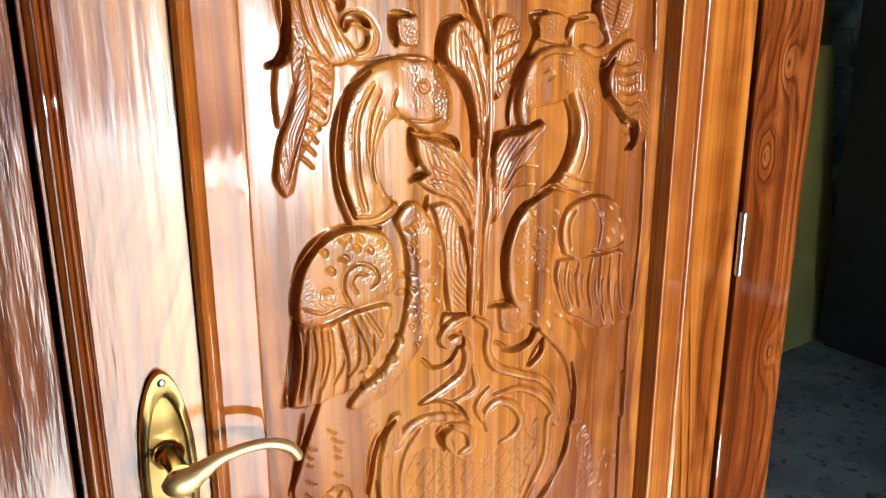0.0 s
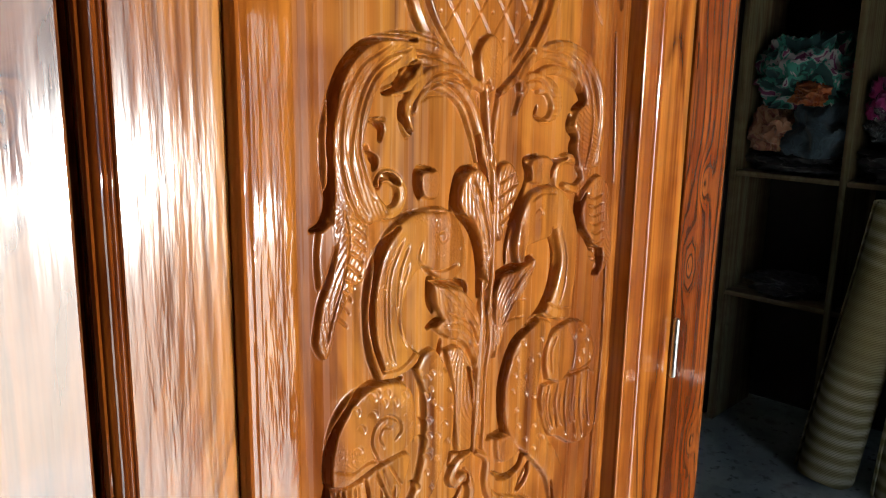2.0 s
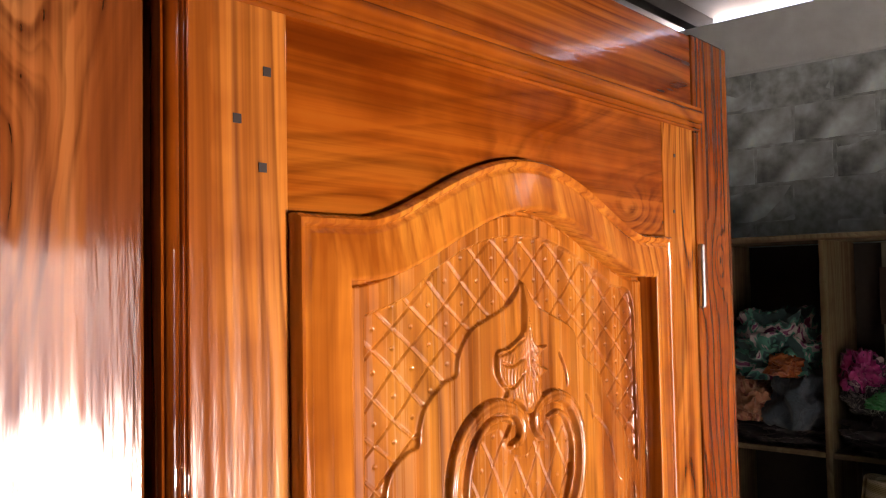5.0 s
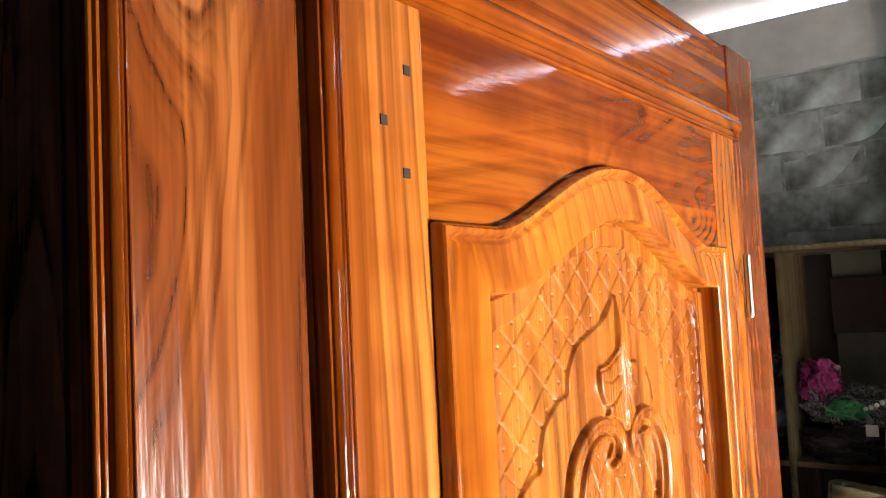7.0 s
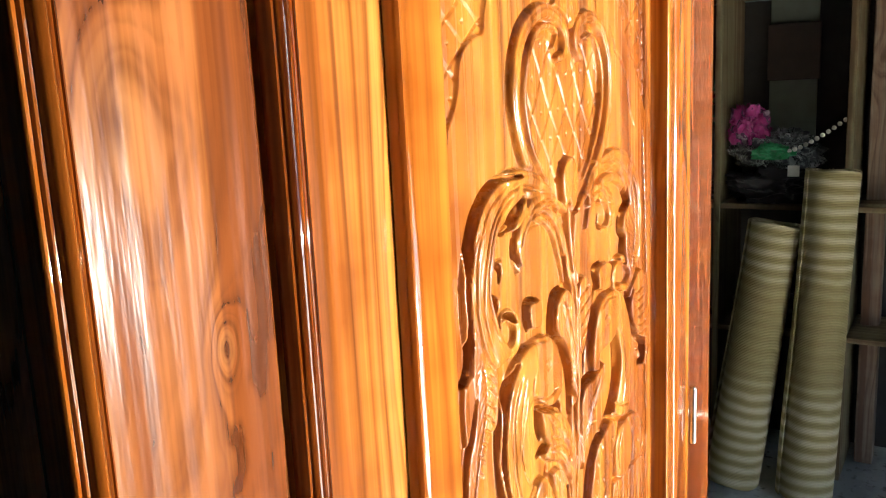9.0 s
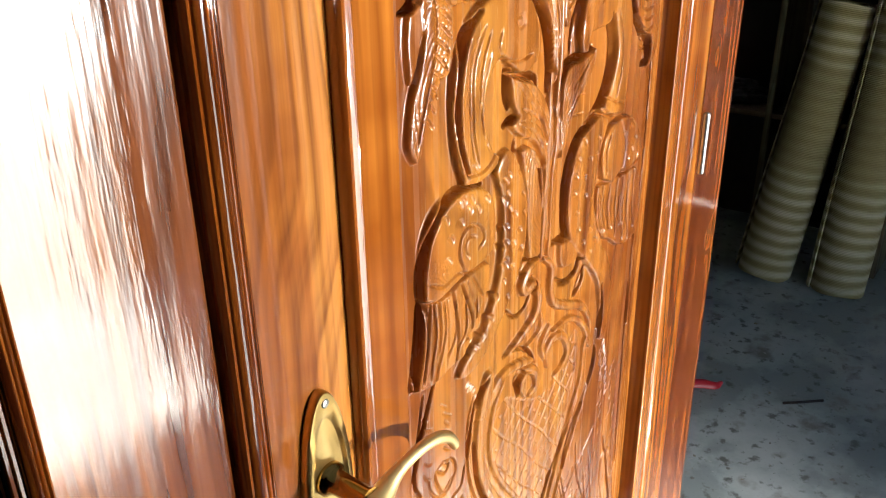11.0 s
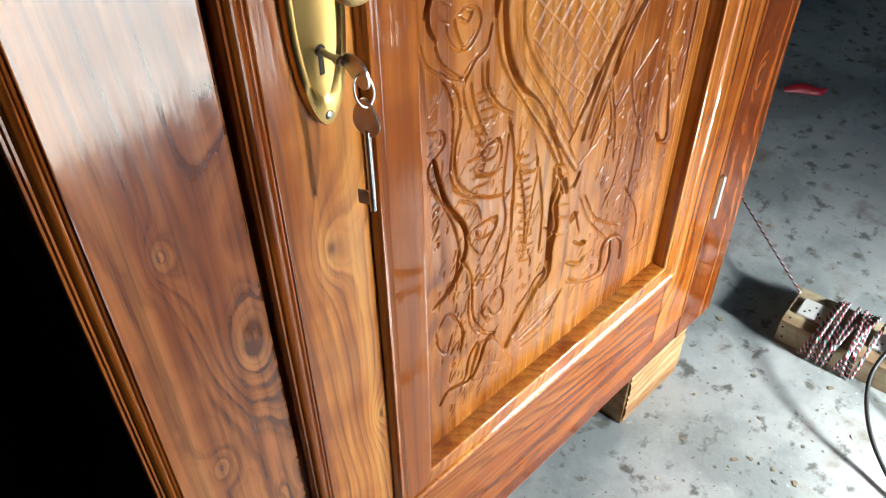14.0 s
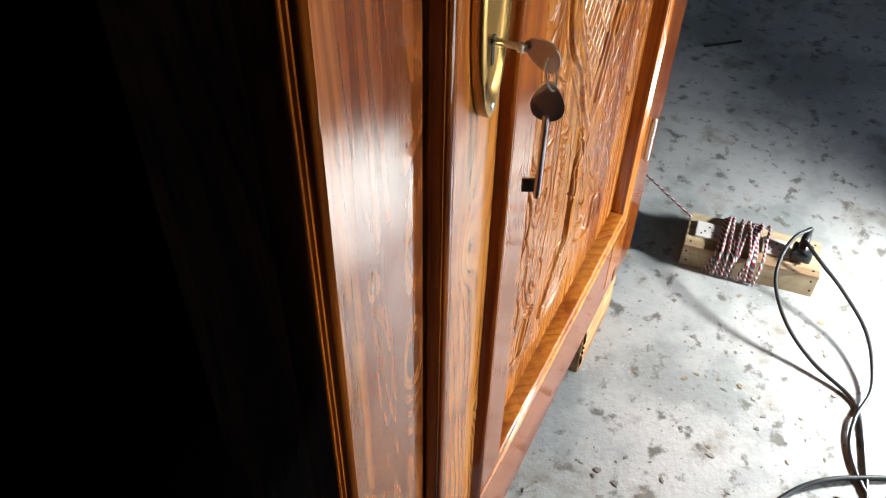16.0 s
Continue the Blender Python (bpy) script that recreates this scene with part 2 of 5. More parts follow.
OFFCUT = wood("carved_offcut", "x", light=(0.372, 0.216, 0.09), dark=(0.204, 0.096, 0.03), rings=30, coat=0.2, rough=0.6)
ROUGH_WOOD_Y = wood("raw_pine_level", "y", light=(0.225, 0.178, 0.10), dark=(0.11, 0.08, 0.042), rings=30, coat=0.0, rough=0.7, contrast=0.8)
GROUND = plain("pale_earth", (0.42, 0.39, 0.34), 0.9, 0, 0.2, 2)
ROOF = plain("roof_sheet", (0.03, 0.03, 0.03), 0.7, 0, 0.2, 3)


# ---------------- mesh helpers ----------------
def part(name, bm, mat, parent=None, label="", smooth=False):
    me = bpy.data.meshes.new(name)
    bmesh.ops.recalc_face_normals(bm, faces=bm.faces)
    bm.to_mesh(me)
    bm.free()
    me.materials.append(mat)
    if smooth:
        me.polygons.foreach_set("use_smooth", [True] * len(me.polygons))
        me.set_sharp_from_angle(angle=radians(58))
    ob = new(name, me)
    if parent is not None:
        ob.parent = parent
    if label:
        ob["label"] = label
    return ob


def thing(name, label, category, at=(0, 0, 0), group="", kind=""):
    ob = new(name)
    ob.location = at
    return tagged(ob, label, category, group, kind)


def box(x0, x1, y0, y1, z0, z1, bevel=0.0, bm=None, segments=2):
    own = bm is None
    b = bmesh.new()
    bmesh.ops.create_cube(b, size=1, matrix=Matrix.Translation(((x0 + x1) / 2, (y0 + y1) / 2, (z0 + z1) / 2)) @ Matrix.Diagonal((x1 - x0, y1 - y0, z1 - z0, 1)))
    if bevel:
        bmesh.ops.bevel(b, geom=b.edges[:], offset=bevel, segments=segments, affect="EDGES", profile=0.6)
    if own:
        return b
    me = bpy.data.meshes.new("tmp")
    b.to_mesh(me)
    b.free()
    bm.from_mesh(me)
    bpy.data.meshes.remove(me)
    return bm


def sweep(path, profile, closed=False, bm=None):
    """A moulding: profile points (out, y) swept along a path of (x, z); out is to the left of the way, mitred at corners."""
    bm = bm or bmesh.new()
    path = [Vector(p) for p in path]
    count, rings = len(path), []
    for i, p in enumerate(path):
        a = path[i - 1] if i or closed else None
        b = path[(i + 1) % count] if i < count - 1 or closed else None
        d1 = (p - a).normalized() if a is not None else (b - p).normalized()
        d2 = (b - p).normalized() if b is not None else d1
        n1, n2 = Vector((-d1.y, d1.x)), Vector((-d2.y, d2.x))
        m = n1 + n2
        m = m / max(0.2, m.dot(n1))
        rings.append([bm.verts.new((p.x + m.x * o, y, p.y + m.y * o)) for o, y in profile])
    pairs = list(zip(rings, rings[1:])) + ([(rings[-1], rings[0])] if closed else [])
    for r, s in pairs:
        for j in range(len(profile) - 1):
            bm.faces.new((r[j], r[j + 1], s[j + 1], s[j]))
    if not closed:
        for r in (rings[0], rings[-1]):
            bm.faces.new(r)
    return bm


def lathe(profile, sides=24, bm=None, matrix=Matrix()):
    """Turned about z: profile points (radius, z)."""
    bm = bm or bmesh.new()
    rings = [[bm.verts.new(matrix @ Vector((r * math.cos(a), r * math.sin(a), z))) for a in (2 * math.pi * k / sides for k in range(sides))] for r, z in profile]
    for r, s in zip(rings, rings[1:]):
        for k in range(sides):
            bm.faces.new((r[k], r[(k + 1) % sides], s[(k + 1) % sides], s[k]))
    for r in (rings[0], rings[-1]):
        bm.faces.new(r)
    return bm


def spline(points, per=8):
    """A smooth line through points (Catmull-Rom), any dimension."""
    p = np.array(points, float)
    if len(p) < 3:
        return np.array([p[0] + (p[-1] - p[0]) * k / per for k in range(per + 1)])
    p = np.vstack([2 * p[0] - p[1], p, 2 * p[-1] - p[-2]])
    out = []
    for a, b, c, d in zip(p, p[1:], p[2:], p[3:]):
        for k in range(per):
            t = k / per
            out.append(0.5 * (2 * b + (c - a) * t + (2 * a - 5 * b + 4 * c - d) * t * t + (3 * b - 3 * c + d - a) * t ** 3))
    return np.array(out + [p[-2]])


def tube(points, radius, sides=8, bm=None, per=6, squash=1.0):
    """A round bar along a smooth line; radius may be one for each point."""
    bm = bm or bmesh.new()
    pts = [Vector([float(c) for c in v]) for v in spline(points, per)]
    rad = [float(v) for v in spline([[r] for r in radius], per)[:, 0]] if isinstance(radius, (list, tuple)) else [radius] * len(pts)
    side, rings = None, []
    for i, p in enumerate(pts):
        d = (pts[min(i + 1, len(pts) - 1)] - pts[max(i - 1, 0)]).normalized()
        if side is None:
            side = d.orthogonal().normalized()
        side = (side - d * side.dot(d)).normalized()
        up = d.cross(side)
        rings.append([bm.verts.new(p + rad[i] * (side * math.cos(a) + squash * up * math.sin(a))) for a in (2 * math.pi * k / sides for k in range(sides))])
    for r, s in zip(rings, rings[1:]):
        for k in range(sides):
            bm.faces.new((r[k], r[(k + 1) % sides], s[(k + 1) % sides], s[k]))
    for r in (rings[0], rings[-1]):
        bm.faces.new(r)
    return bm


# ---------------- the building ----------------
def structure(name, bm, mat, label):
    return tagged(part(name, bm, mat), label, name.split("_")[0], kind="structure")


# floor left of the door, its shade painted in as a black colour
structure("floor_west", box(-4.2, -0.16, -2.2, 6.0, -0.15, -0.012), plain("shaded_floor", (0.010, 0.009, 0.008), 0.95, 0, 0.3, 12, 0.004), "floor strip beside the concrete slab, coloured black for shade")
floor = structure("floor", box(-0.16, 4.2, -2.2, 6.0, -0.15, 0.0), CONCRETE, "bare grey concrete workshop floor with stains and debris")
wall_east = structure("wall_east", box(4.218, 4.42, -2.2, 6.0, 0, 3.2), MORTAR, "grey unplastered concrete block wall behind the shelf")
structure("beam", box(4.16, 4.42, -2.2, 6.0, 3.2, 3.505, 0.006), CEMENT, "smooth pale cement ring beam on the block wall")
structure("wall_north", box(-4.2, 4.42, 6.0, 6.2, -0.15, 3.6), SHADE_BLACK, "back wall of the workshop, coloured near-black for shade")
# added partition: hides the lit floor behind the door and keeps light out
structure("partition", box(-4.2, 0.92, 1.22, 1.34, -0.15, 3.6), SHADE_BLACK, "near-black partition added close behind the door to block light and view")
structure("wall_west", box(-4.4, -4.2, -2.4, 6.2, -0.15, 3.6), SHADE_BLACK, "side wall of the workshop, coloured near-black for shade")
south = box(-4.2, 0.33, -2.4, -2.2, -0.15, 3.6)
box(1.72, 4.42, -2.4, -2.2, -0.15, 3.6, bm=south)
box(0.33, 1.72, -2.4, -2.2, 2.28, 3.6, bm=south)
structure("wall_south", south, SHADE_BLACK, "wall coloured near-black for shade, with a wide open doorway to the bright yard")
structure("ceiling", box(-4.4, 4.46, -2.4, 6.2, 3.62, 3.66), plain("zinc_sheet", (0.34, 0.37, 0.39), 0.6, 0, 0.25, 3), "weathered zinc sheet roof seen from below")
# unseen pale strip, added so the varnish reflects a bright band
structure("apron", box(-6, 9, -12.5, -9.0, -0.153, -0.10), plain("bright_strip", (0.66, 0.65, 0.62), 0.8, 0, 0.10), "paler strip of yard ground added for the bright band in the varnish")
# unseen wall, added to cover the bright sky in the varnish reflections
structure("wall_yard", box(-40, 40, -15.3, -15.0, -0.154, 4.6), plain("yard_render", (0.62, 0.58, 0.50), 0.9, 0, 0.35, 1.2), "unseen plain wall added across the yard to dim its reflection")
structure("ground", box(-60, 60, -60, 60, -0.25, -0.155), GROUND, "pale sunlit bare earth of the yard")
for y in (-0.4, 0.9, 2.2, 3.5):
    tagged(part("rafter", box(-4.2, 4.44, y, y + 0.07, 3.52, 3.618), ROOF), "dark sawn rafter under the sheet roof", "rafter", "roof rafters")

# ---------------- door frame and leaf ----------------
FY, LY = 0.765, 0.757          # front planes of frame and leaf
door_frame = thing("door_frame", "varnished teak door frame standing on wooden blocks", "door frame", (0.52, FY, 0.17))
inv = Matrix.Translation((-0.52, -FY, -0.17))


def frame_part(name, bm, mat, label="", smooth=False):
    bm.transform(inv)
    return part(name, bm, mat, door_frame, label, smooth)


frame_part("left_jamb", box(-0.0875, 0.066, FY, FY + 0.11, 0.17, 2.47, 0.003), PLANK, "broad teak jamb with dark knots")
frame_part("right_jamb", box(0.985, 1.118, FY, FY + 0.11, 0.17, 2.475, 0.003), JAMB)
frame_part("head", box(0.066, 0.985, FY + 0.002, FY + 0.11, 2.345, 2.472, 0.003), TEAK_X)
frame_part("sill", box(0.066, 0.985, FY + 0.002, FY + 0.11, 0.17, 0.262, 0.003), TEAK_X)
bead = [(0.0000, FY + 0.02), (0.0000, FY - 0.0030), (0.0007, FY - 0.0060), (0.0021, FY - 0.0064), (0.0029, FY - 0.0030), (0.0038, FY - 0.0060), (0.0055, FY - 0.0086), (0.0072, FY - 0.0079), (0.0081, FY - 0.0037), (0.0090, FY - 0.0083), (0.0110, FY - 0.0124), (0.0138, FY - 0.0142), (0.0166, FY - 0.0131), (0.0190, FY - 0.0090), (0.0197, FY - 0.0037), (0.0204, FY - 0.0071), (0.0226, FY - 0.0071), (0.0234, FY - 0.0035), (0.0246, FY - 0.0056), (0.0270, FY - 0.0058), (0.0286, FY - 0.0040), (0.0290, FY - 0.0010), (0.0290, FY + 0.02)]
frame_part("edge_moulding", sweep([(-0.0635, 0.17), (-0.0635, 2.47)], [(0.83 * u, v) for u, v in bead]), DARK_TEAK, "", True)

door = thing("carved_door", "varnished teak door with carved peacock panel and brass lever handle", "door", (0.51, LY, 0.262))
dinv = Matrix.Translation((-0.51, -LY, -0.262))


def door_part(name, bm, mat, label="", smooth=False):
    bm.transform(dinv)
    return part(name, bm, mat, door, label, smooth)


def arch(x0, x1, z0, zs, rise, count=40):
    """Closed outline with an ogee-shouldered top: from the lower left corner round, clockwise."""
    mid, half = (x0 + x1) / 2, (x1 - x0) / 2
    pts = [(x0, z0), (x0, zs)]
    for k in range(1, count):
        u = -1 + 2 * k / count
        pts.append((mid + u * half, zs + rise * (0.5 + 0.5 * math.cos(math.pi * min(1, abs(u) / 0.92))) ** 0.85))
    return pts + [(x1, zs), (x1, z0)]


door_part("left_stile", box(0.0715, 0.1895, LY, LY + 0.04, 0.264, 2.343, 0.0015), STILE)
door_part("right_stile", box(0.8605, 0.962, LY, LY + 0.04, 0.264, 2.343, 0.0015), TEAK)
edge = arch(0.225, 0.828, 0.515, 2.112, 0.079)[1:-1]
bm = bmesh.new()
front = [bm.verts.new((x, LY + 0.001, z)) for x, z in [(0.1895, 2.343), (0.1895, 2.112)] + edge + [(0.8605, 2.112), (0.8605, 2.343)]]
bmesh.ops.extrude_face_region(bm, geom=[bm.faces.new(front)])
for v in list(bm.verts)[len(front):]:
    v.co.y += 0.038
door_part("top_rail", bm, TEAK_X)
door_part("bottom_rail", box(0.19, 0.86, LY + 0.001, LY + 0.04, 0.264, 0.50), TEAK_X)
astragal = [(0, LY + 0.008), (0, LY - 0.0015), (0.0012, LY - 0.0027), (0.0035, LY - 0.0029), (0.005, LY - 0.0011), (0.0062, LY - 0.0033), (0.009, LY - 0.0047), (0.0118, LY - 0.0042), (0.0130, LY - 0.0018), (0.0142, LY - 0.0051), (0.0175, LY - 0.0075), (0.022, LY - 0.0086), (0.027, LY - 0.0082), (0.0315, LY - 0.0060), (0.0325, LY - 0.0029), (0.0336, LY - 0.0049), (0.037, LY - 0.0051), (0.038, LY - 0.0036), (0.038, LY + 0.008)]
door_part("edge_moulding", sweep([(0.0965, 0.264), (0.0965, 2.345)], [(0.68 * u, v) for u, v in astragal]), DARK_TEAK, "", True)
door_part("top_moulding", sweep([(0.0965, 2.318), (0.985, 2.318)], astragal), TEAK_X, "", True)
inner = arch(0.247, 0.806, 0.515, 2.094, 0.077)
bolection = [(0.0, LY + 0.028), (0.0, LY - 0.0125), (0.0015, LY - 0.0148), (0.0045, LY - 0.0155), (0.0056, LY - 0.01533), (0.0408, LY - 0.00968), (0.042, LY - 0.0095), (0.0445, LY - 0.0065), (0.047, LY - 0.006), (0.050, LY - 0.0115), (0.054, LY - 0.0125), (0.0575, LY - 0.008), (0.0575, LY + 0.02)]
door_part("panel_moulding", sweep(inner, bolection, True), PALE, "raised moulding with an arched top", True)
PY = LY + 0.008               # the panel's flat field

# ---------------- carved panel ----------------
# the relief is cut as heights over a fine grid, by hand-drawn strokes in millimetres (x, z)
STEP = 1.0
GX, GZ = np.arange(246, 808, STEP), np.arange(508, 2186, STEP)
relief = np.zeros((len(GZ), len(GX)))
owner = np.zeros(relief.shape, int)
motifs, region = ["panel"], None


def motif(name):
    motifs.append(name)


def patch(pts, pad):
    lo, hi = np.min(pts, 0) - pad, np.max(pts, 0) + pad
    i = slice(max(0, int((lo[1] - GZ[0]) / STEP)), max(0, int((hi[1] - GZ[0]) / STEP) + 2))
    j = slice(max(0, int((lo[0] - GX[0]) / STEP)), max(0, int((hi[0] - GX[0]) / STEP) + 2))
    return (i, j), *np.meshgrid(GX[j], GZ[i])


def reach(pts, x, z):
    """Distance to a line, and how far along it (0 to 1) the nearest point lies."""
    best, along = np.full(x.shape, 1e9), np.zeros(x.shape)
    for k in range(len(pts) - 1):
        a, d = pts[k], pts[k + 1] - pts[k]
        t = np.clip(((x - a[0]) * d[0] + (z - a[1]) * d[1]) / max(1e-9, d @ d), 0, 1)
        r = np.hypot(x - a[0] - t * d[0], z - a[1] - t * d[1])
        near = r < best
        best, along = np.where(near, r, best), np.where(near, (k + t) / (len(pts) - 1), along)
    return best, along


def put(at, old, now):
    owner[at] = np.where(np.abs(now - old) > 0.35, len(motifs) - 1, owner[at])
    relief[at] = now


def raised(h, bevel, *pts):
    """A rounded cushion inside a smooth outline; h below zero sinks a field."""
    global region
    loop = np.array(pts + pts[:1], float)
    line = np.vstack([spline(loop, 5)[:-1], loop[:1]])
    at, x, z = patch(line, 2)
    d, _ = reach(line, x, z)
    inside = np.zeros(x.shape, bool)
    for (ax, az), (bx, bz) in zip(line, line[1:]):
        if az != bz:
            inside ^= ((az > z) != (bz > z)) & (x < ax + (z - az) * (bx - ax) / (bz - az))
    u = np.clip(d / bevel, 0, 1)
    old = relief[at].copy()
    rise = abs(h) * (0.62 * np.clip(d / 1.7, 0, 1) + 0.38 * np.sqrt(1 - (1 - u) ** 2)) * inside
    if h > 4 and motifs[-1] in ("acanthus", "acanthus_finial", "leaf_spray"):
        # veins along the leaf
        c = line.mean(0)
        _, axes = np.linalg.eigh(np.cov((line - c).T))
        u, v = (x - c[0]) * axes[0, 1] + (z - c[1]) * axes[1, 1], (x - c[0]) * axes[0, 0] + (z - c[1]) * axes[1, 0]
        f = (v + 0.006 * u * u + 1.2 * np.sin(u * 0.09)) / 6.0
        rise = rise - (len(line) > 44) * inside * 0.8 * np.clip(1 - np.abs(f - np.floor(f) - 0.5) * 6.0 / 1.5, 0, 1) * np.clip(d / 4 - 0.5, 0, 1)
    put(at, old, np.where(inside, np.maximum(old, rise), old) if h > 0 else old - rise)
    if h < 0:
        region = (at, inside & (d > 1.5), x, z)


def ridge(h, w, *pts):
    """A round strand that tapers to its ends, with a fine line cut along each flank."""
    line = spline(pts, 7)
    at, x, z = patch(line, w + 3)
    d, s = reach(line, x, z)
    ww = w * (0.45 + 0.55 * np.sin(np.pi * np.clip(s, 0, 1)) ** 0.6)
    old = relief[at].copy()
    rise = h * np.sqrt(np.clip(1 - (d / ww) ** 3, 0, 1)) * (0.75 + 0.25 * np.sin(np.pi * s))
    if w >= 6:
        rise *= 1 - 0.16 * (0.5 - 0.5 * np.cos(2 * np.pi * 1.5 * d / ww)) * np.clip(8 * np.minimum(s, 1 - s), 0, 1)
    cut = 1.7 * np.clip(1 - np.abs(d - ww - 0.4) / 1.7, 0, 1)
    put(at, old, np.where(d < ww, np.maximum(old * 0.55, 0) * (h < 5) + np.maximum(rise, old * 0.5), old - cut))


def groove(depth, w, *pts):
    """A V cut, fading at its ends."""
    line = spline(pts, 6)
    at, x, z = patch(line, w + 2)
    d, s = reach(line, x, z)
    fade = np.clip(np.minimum(s, 1 - s) * 9 + 0.35, 0, 1)
    old = relief[at].copy()
    put(at, old, old - 1.45 * depth * fade * np.clip(1.2 - d / (0.47 * w), 0, 1))


def cut(depth, w, *pts):
    """A deep steep-walled gouge cut, widest in the middle, running out at both ends."""
    line = spline(pts, 6)
    at, x, z = patch(line, w + 2)
    d, s = reach(line, x, z)
    ww = 0.42 * w * (0.5 + 0.5 * np.sin(np.pi * np.clip(s, 0, 1)) ** 0.5)
    old = relief[at].copy()
    put(at, old, old - 1.6 * depth * np.clip((ww - d) / 1.0 + 0.5, 0, 1) * (0.45 + 0.55 * np.sin(np.pi * np.clip(s, 0.02, 0.98)) ** 0.4))


def scales(depth, r, *pts):
    """Thumbnail cuts: steep on the upper side, running out to nothing below."""
    r *= 1.5
    for cx, cz in pts:
        at, x, z = patch(np.array([(cx, cz)]), r + 1)
        lean = 0.55 + 0.3 * math.sin(cx * 3.1 + cz)
        u, v = (x - cx) * lean + (z - cz) * (1 - 0.25 * lean), (z - cz) * lean - (x - cx) * (1 - 0.25 * lean)
        inside = np.clip((r - np.hypot(u * 1.1, v)) / 1.0, 0, 1)
        old = relief[at].copy()
        put(at, old, old - depth * 0.8 * inside * np.clip(0.25 + 0.75 * u / r, 0, 1) ** 1.3)


def barbs(count, length, lean, depth, *pts):
    """Short cuts set along a line."""
    line = spline(pts, 10)
    for k in range(count):
        p = line[int((k + 0.5) / count * (len(line) - 1))]
        a, g = radians(lean + 9 * math.sin(k * 2.3)), length * (0.8 + 0.25 * math.sin(k * 1.7))
        groove(depth, 2.2, p, p + 0.5 * g * np.array((math.cos(a - 0.15), math.sin(a - 0.15))), p + g * np.array((math.cos(a), math.sin(a))))


def lattice(depth, *families):
    """Crossed lines over the last sunk field, with a punched dot in each diamond."""
    at, inside, x, z = region
    old, phase = relief[at].copy(), []
    cut = np.zeros(x.shape)
    for angle, offset, gap in families:
        a = radians(angle)
        f = (x * math.sin(a) - z * math.cos(a) - offset) / gap + 0.05 * np.sin(z * 0.06)
        phase.append(f - np.floor(f) - 0.5)
        cut = np.maximum(cut, depth * np.clip(1 - (0.5 - np.abs(phase[-1])) * gap / 1.45, 0, 1))
    dot = 3.2 * np.clip(1 - np.hypot(phase[0] * families[0][2], phase[1] * families[1][2]) / 2.2, 0, 1)
    put(at, old, old - np.maximum(cut, dot) * inside)


# top lattice, sunk field
motif("lattice")
raised(-4, 5, (281, 2063), (312, 2071), (338, 2080), (364, 2097), (392, 2112), (429, 2128), (476, 2140), (523, 2144), (564, 2142), (613, 2131), (666, 2112), (724, 2086), (776, 2065), (780, 1939), (781, 1852), (768, 1860), (748, 1891), (711, 1933), (687, 1973), (653, 1995), (639, 2013), (631, 2029), (615, 2039), (585, 2050), (552, 2064), (527, 2091), (515, 2076), (494, 2062), (461, 2050), (437, 2041), (422, 2027), (413, 2011), (410, 1995), (393, 1990), (375, 1979), (361, 1966), (354, 1949), (351, 1932), (337, 1928), (318, 1918), (308, 1903), (304, 1882), (296, 1865), (286, 1853), (279, 1849))
lattice(2.9, (40, -1298, 33.5), (-39.5, -1752, 33))
motif("acanthus_finial")
raised(5, 5, (524, 2091), (522, 2038), (494, 2020), (473, 2015), (471, 1994), (480, 1979), (489, 1971), (486, 1962), (512, 1955), (521, 1944), (535, 1943), (553, 1959), (548, 1979), (569, 1988), (550, 1995), (552, 2008), (571, 2016), (543, 2019), (534, 2045))
ridge(3, 4, (525, 2089), (526, 2032), (529, 1989), (527, 1951))
groove(2, 3, (520, 2027), (494, 2015), (473, 2012))
groove(2, 3, (518, 2005), (496, 1999), (478, 2003))
groove(2, 3, (518, 1989), (500, 1976), (484, 1976))
groove(1.5, 3, (534, 2025), (544, 2008))
groove(1.5, 3, (532, 2012), (546, 1995))
groove(1.5, 3, (531, 2003), (544, 1985))
groove(1.5, 3, (532, 1992), (541, 1975))
groove(4, 4, (596, 2006), (608, 1986), (613, 1966))
groove(4, 4, (654, 1949), (666, 1934), (670, 1919))
groove(2.5, 3, (671, 1924), (706, 1894), (719, 1853), (736, 1829))
motif("heart")
raised(-1.5, 5, (454, 1930), (480, 1931), (491, 1908), (525, 1896), (555, 1925), (587, 1930), (608, 1909), (617, 1875), (604, 1836), (580, 1805), (551, 1782), (524, 1757), (488, 1765), (455, 1798), (431, 1830), (421, 1866), (427, 1895))
lattice(2.7, (57, -605, 33), (-57, -1387, 35))
ridge(7, 9, (496, 1911), (511, 1915), (516, 1930), (508, 1945), (487, 1954), (462, 1957), (435, 1948), (413, 1929), (400, 1903), (396, 1874), (402, 1845), (417, 1814), (440, 1791), (471, 1769), (511, 1751))
ridge(4.5, 4, (487, 1921), (497, 1936), (482, 1943), (458, 1940), (436, 1924), (423, 1895), (420, 1863), (431, 1830), (455, 1799), (484, 1770))
ridge(7, 8, (555, 1911), (542, 1925), (541, 1941), (556, 1953), (582, 1957), (610, 1947), (629, 1922), (636, 1887), (632, 1853), (618, 1820), (594, 1789), (567, 1765), (538, 1746))
ridge(4, 4, (568, 1934), (589, 1937), (608, 1923), (619, 1889), (612, 1848), (590, 1810), (563, 1780))
raised(6, 6, (502, 1758), (497, 1787), (510, 1805), (526, 1808), (537, 1791), (535, 1759), (520, 1747))
motif("acanthus")
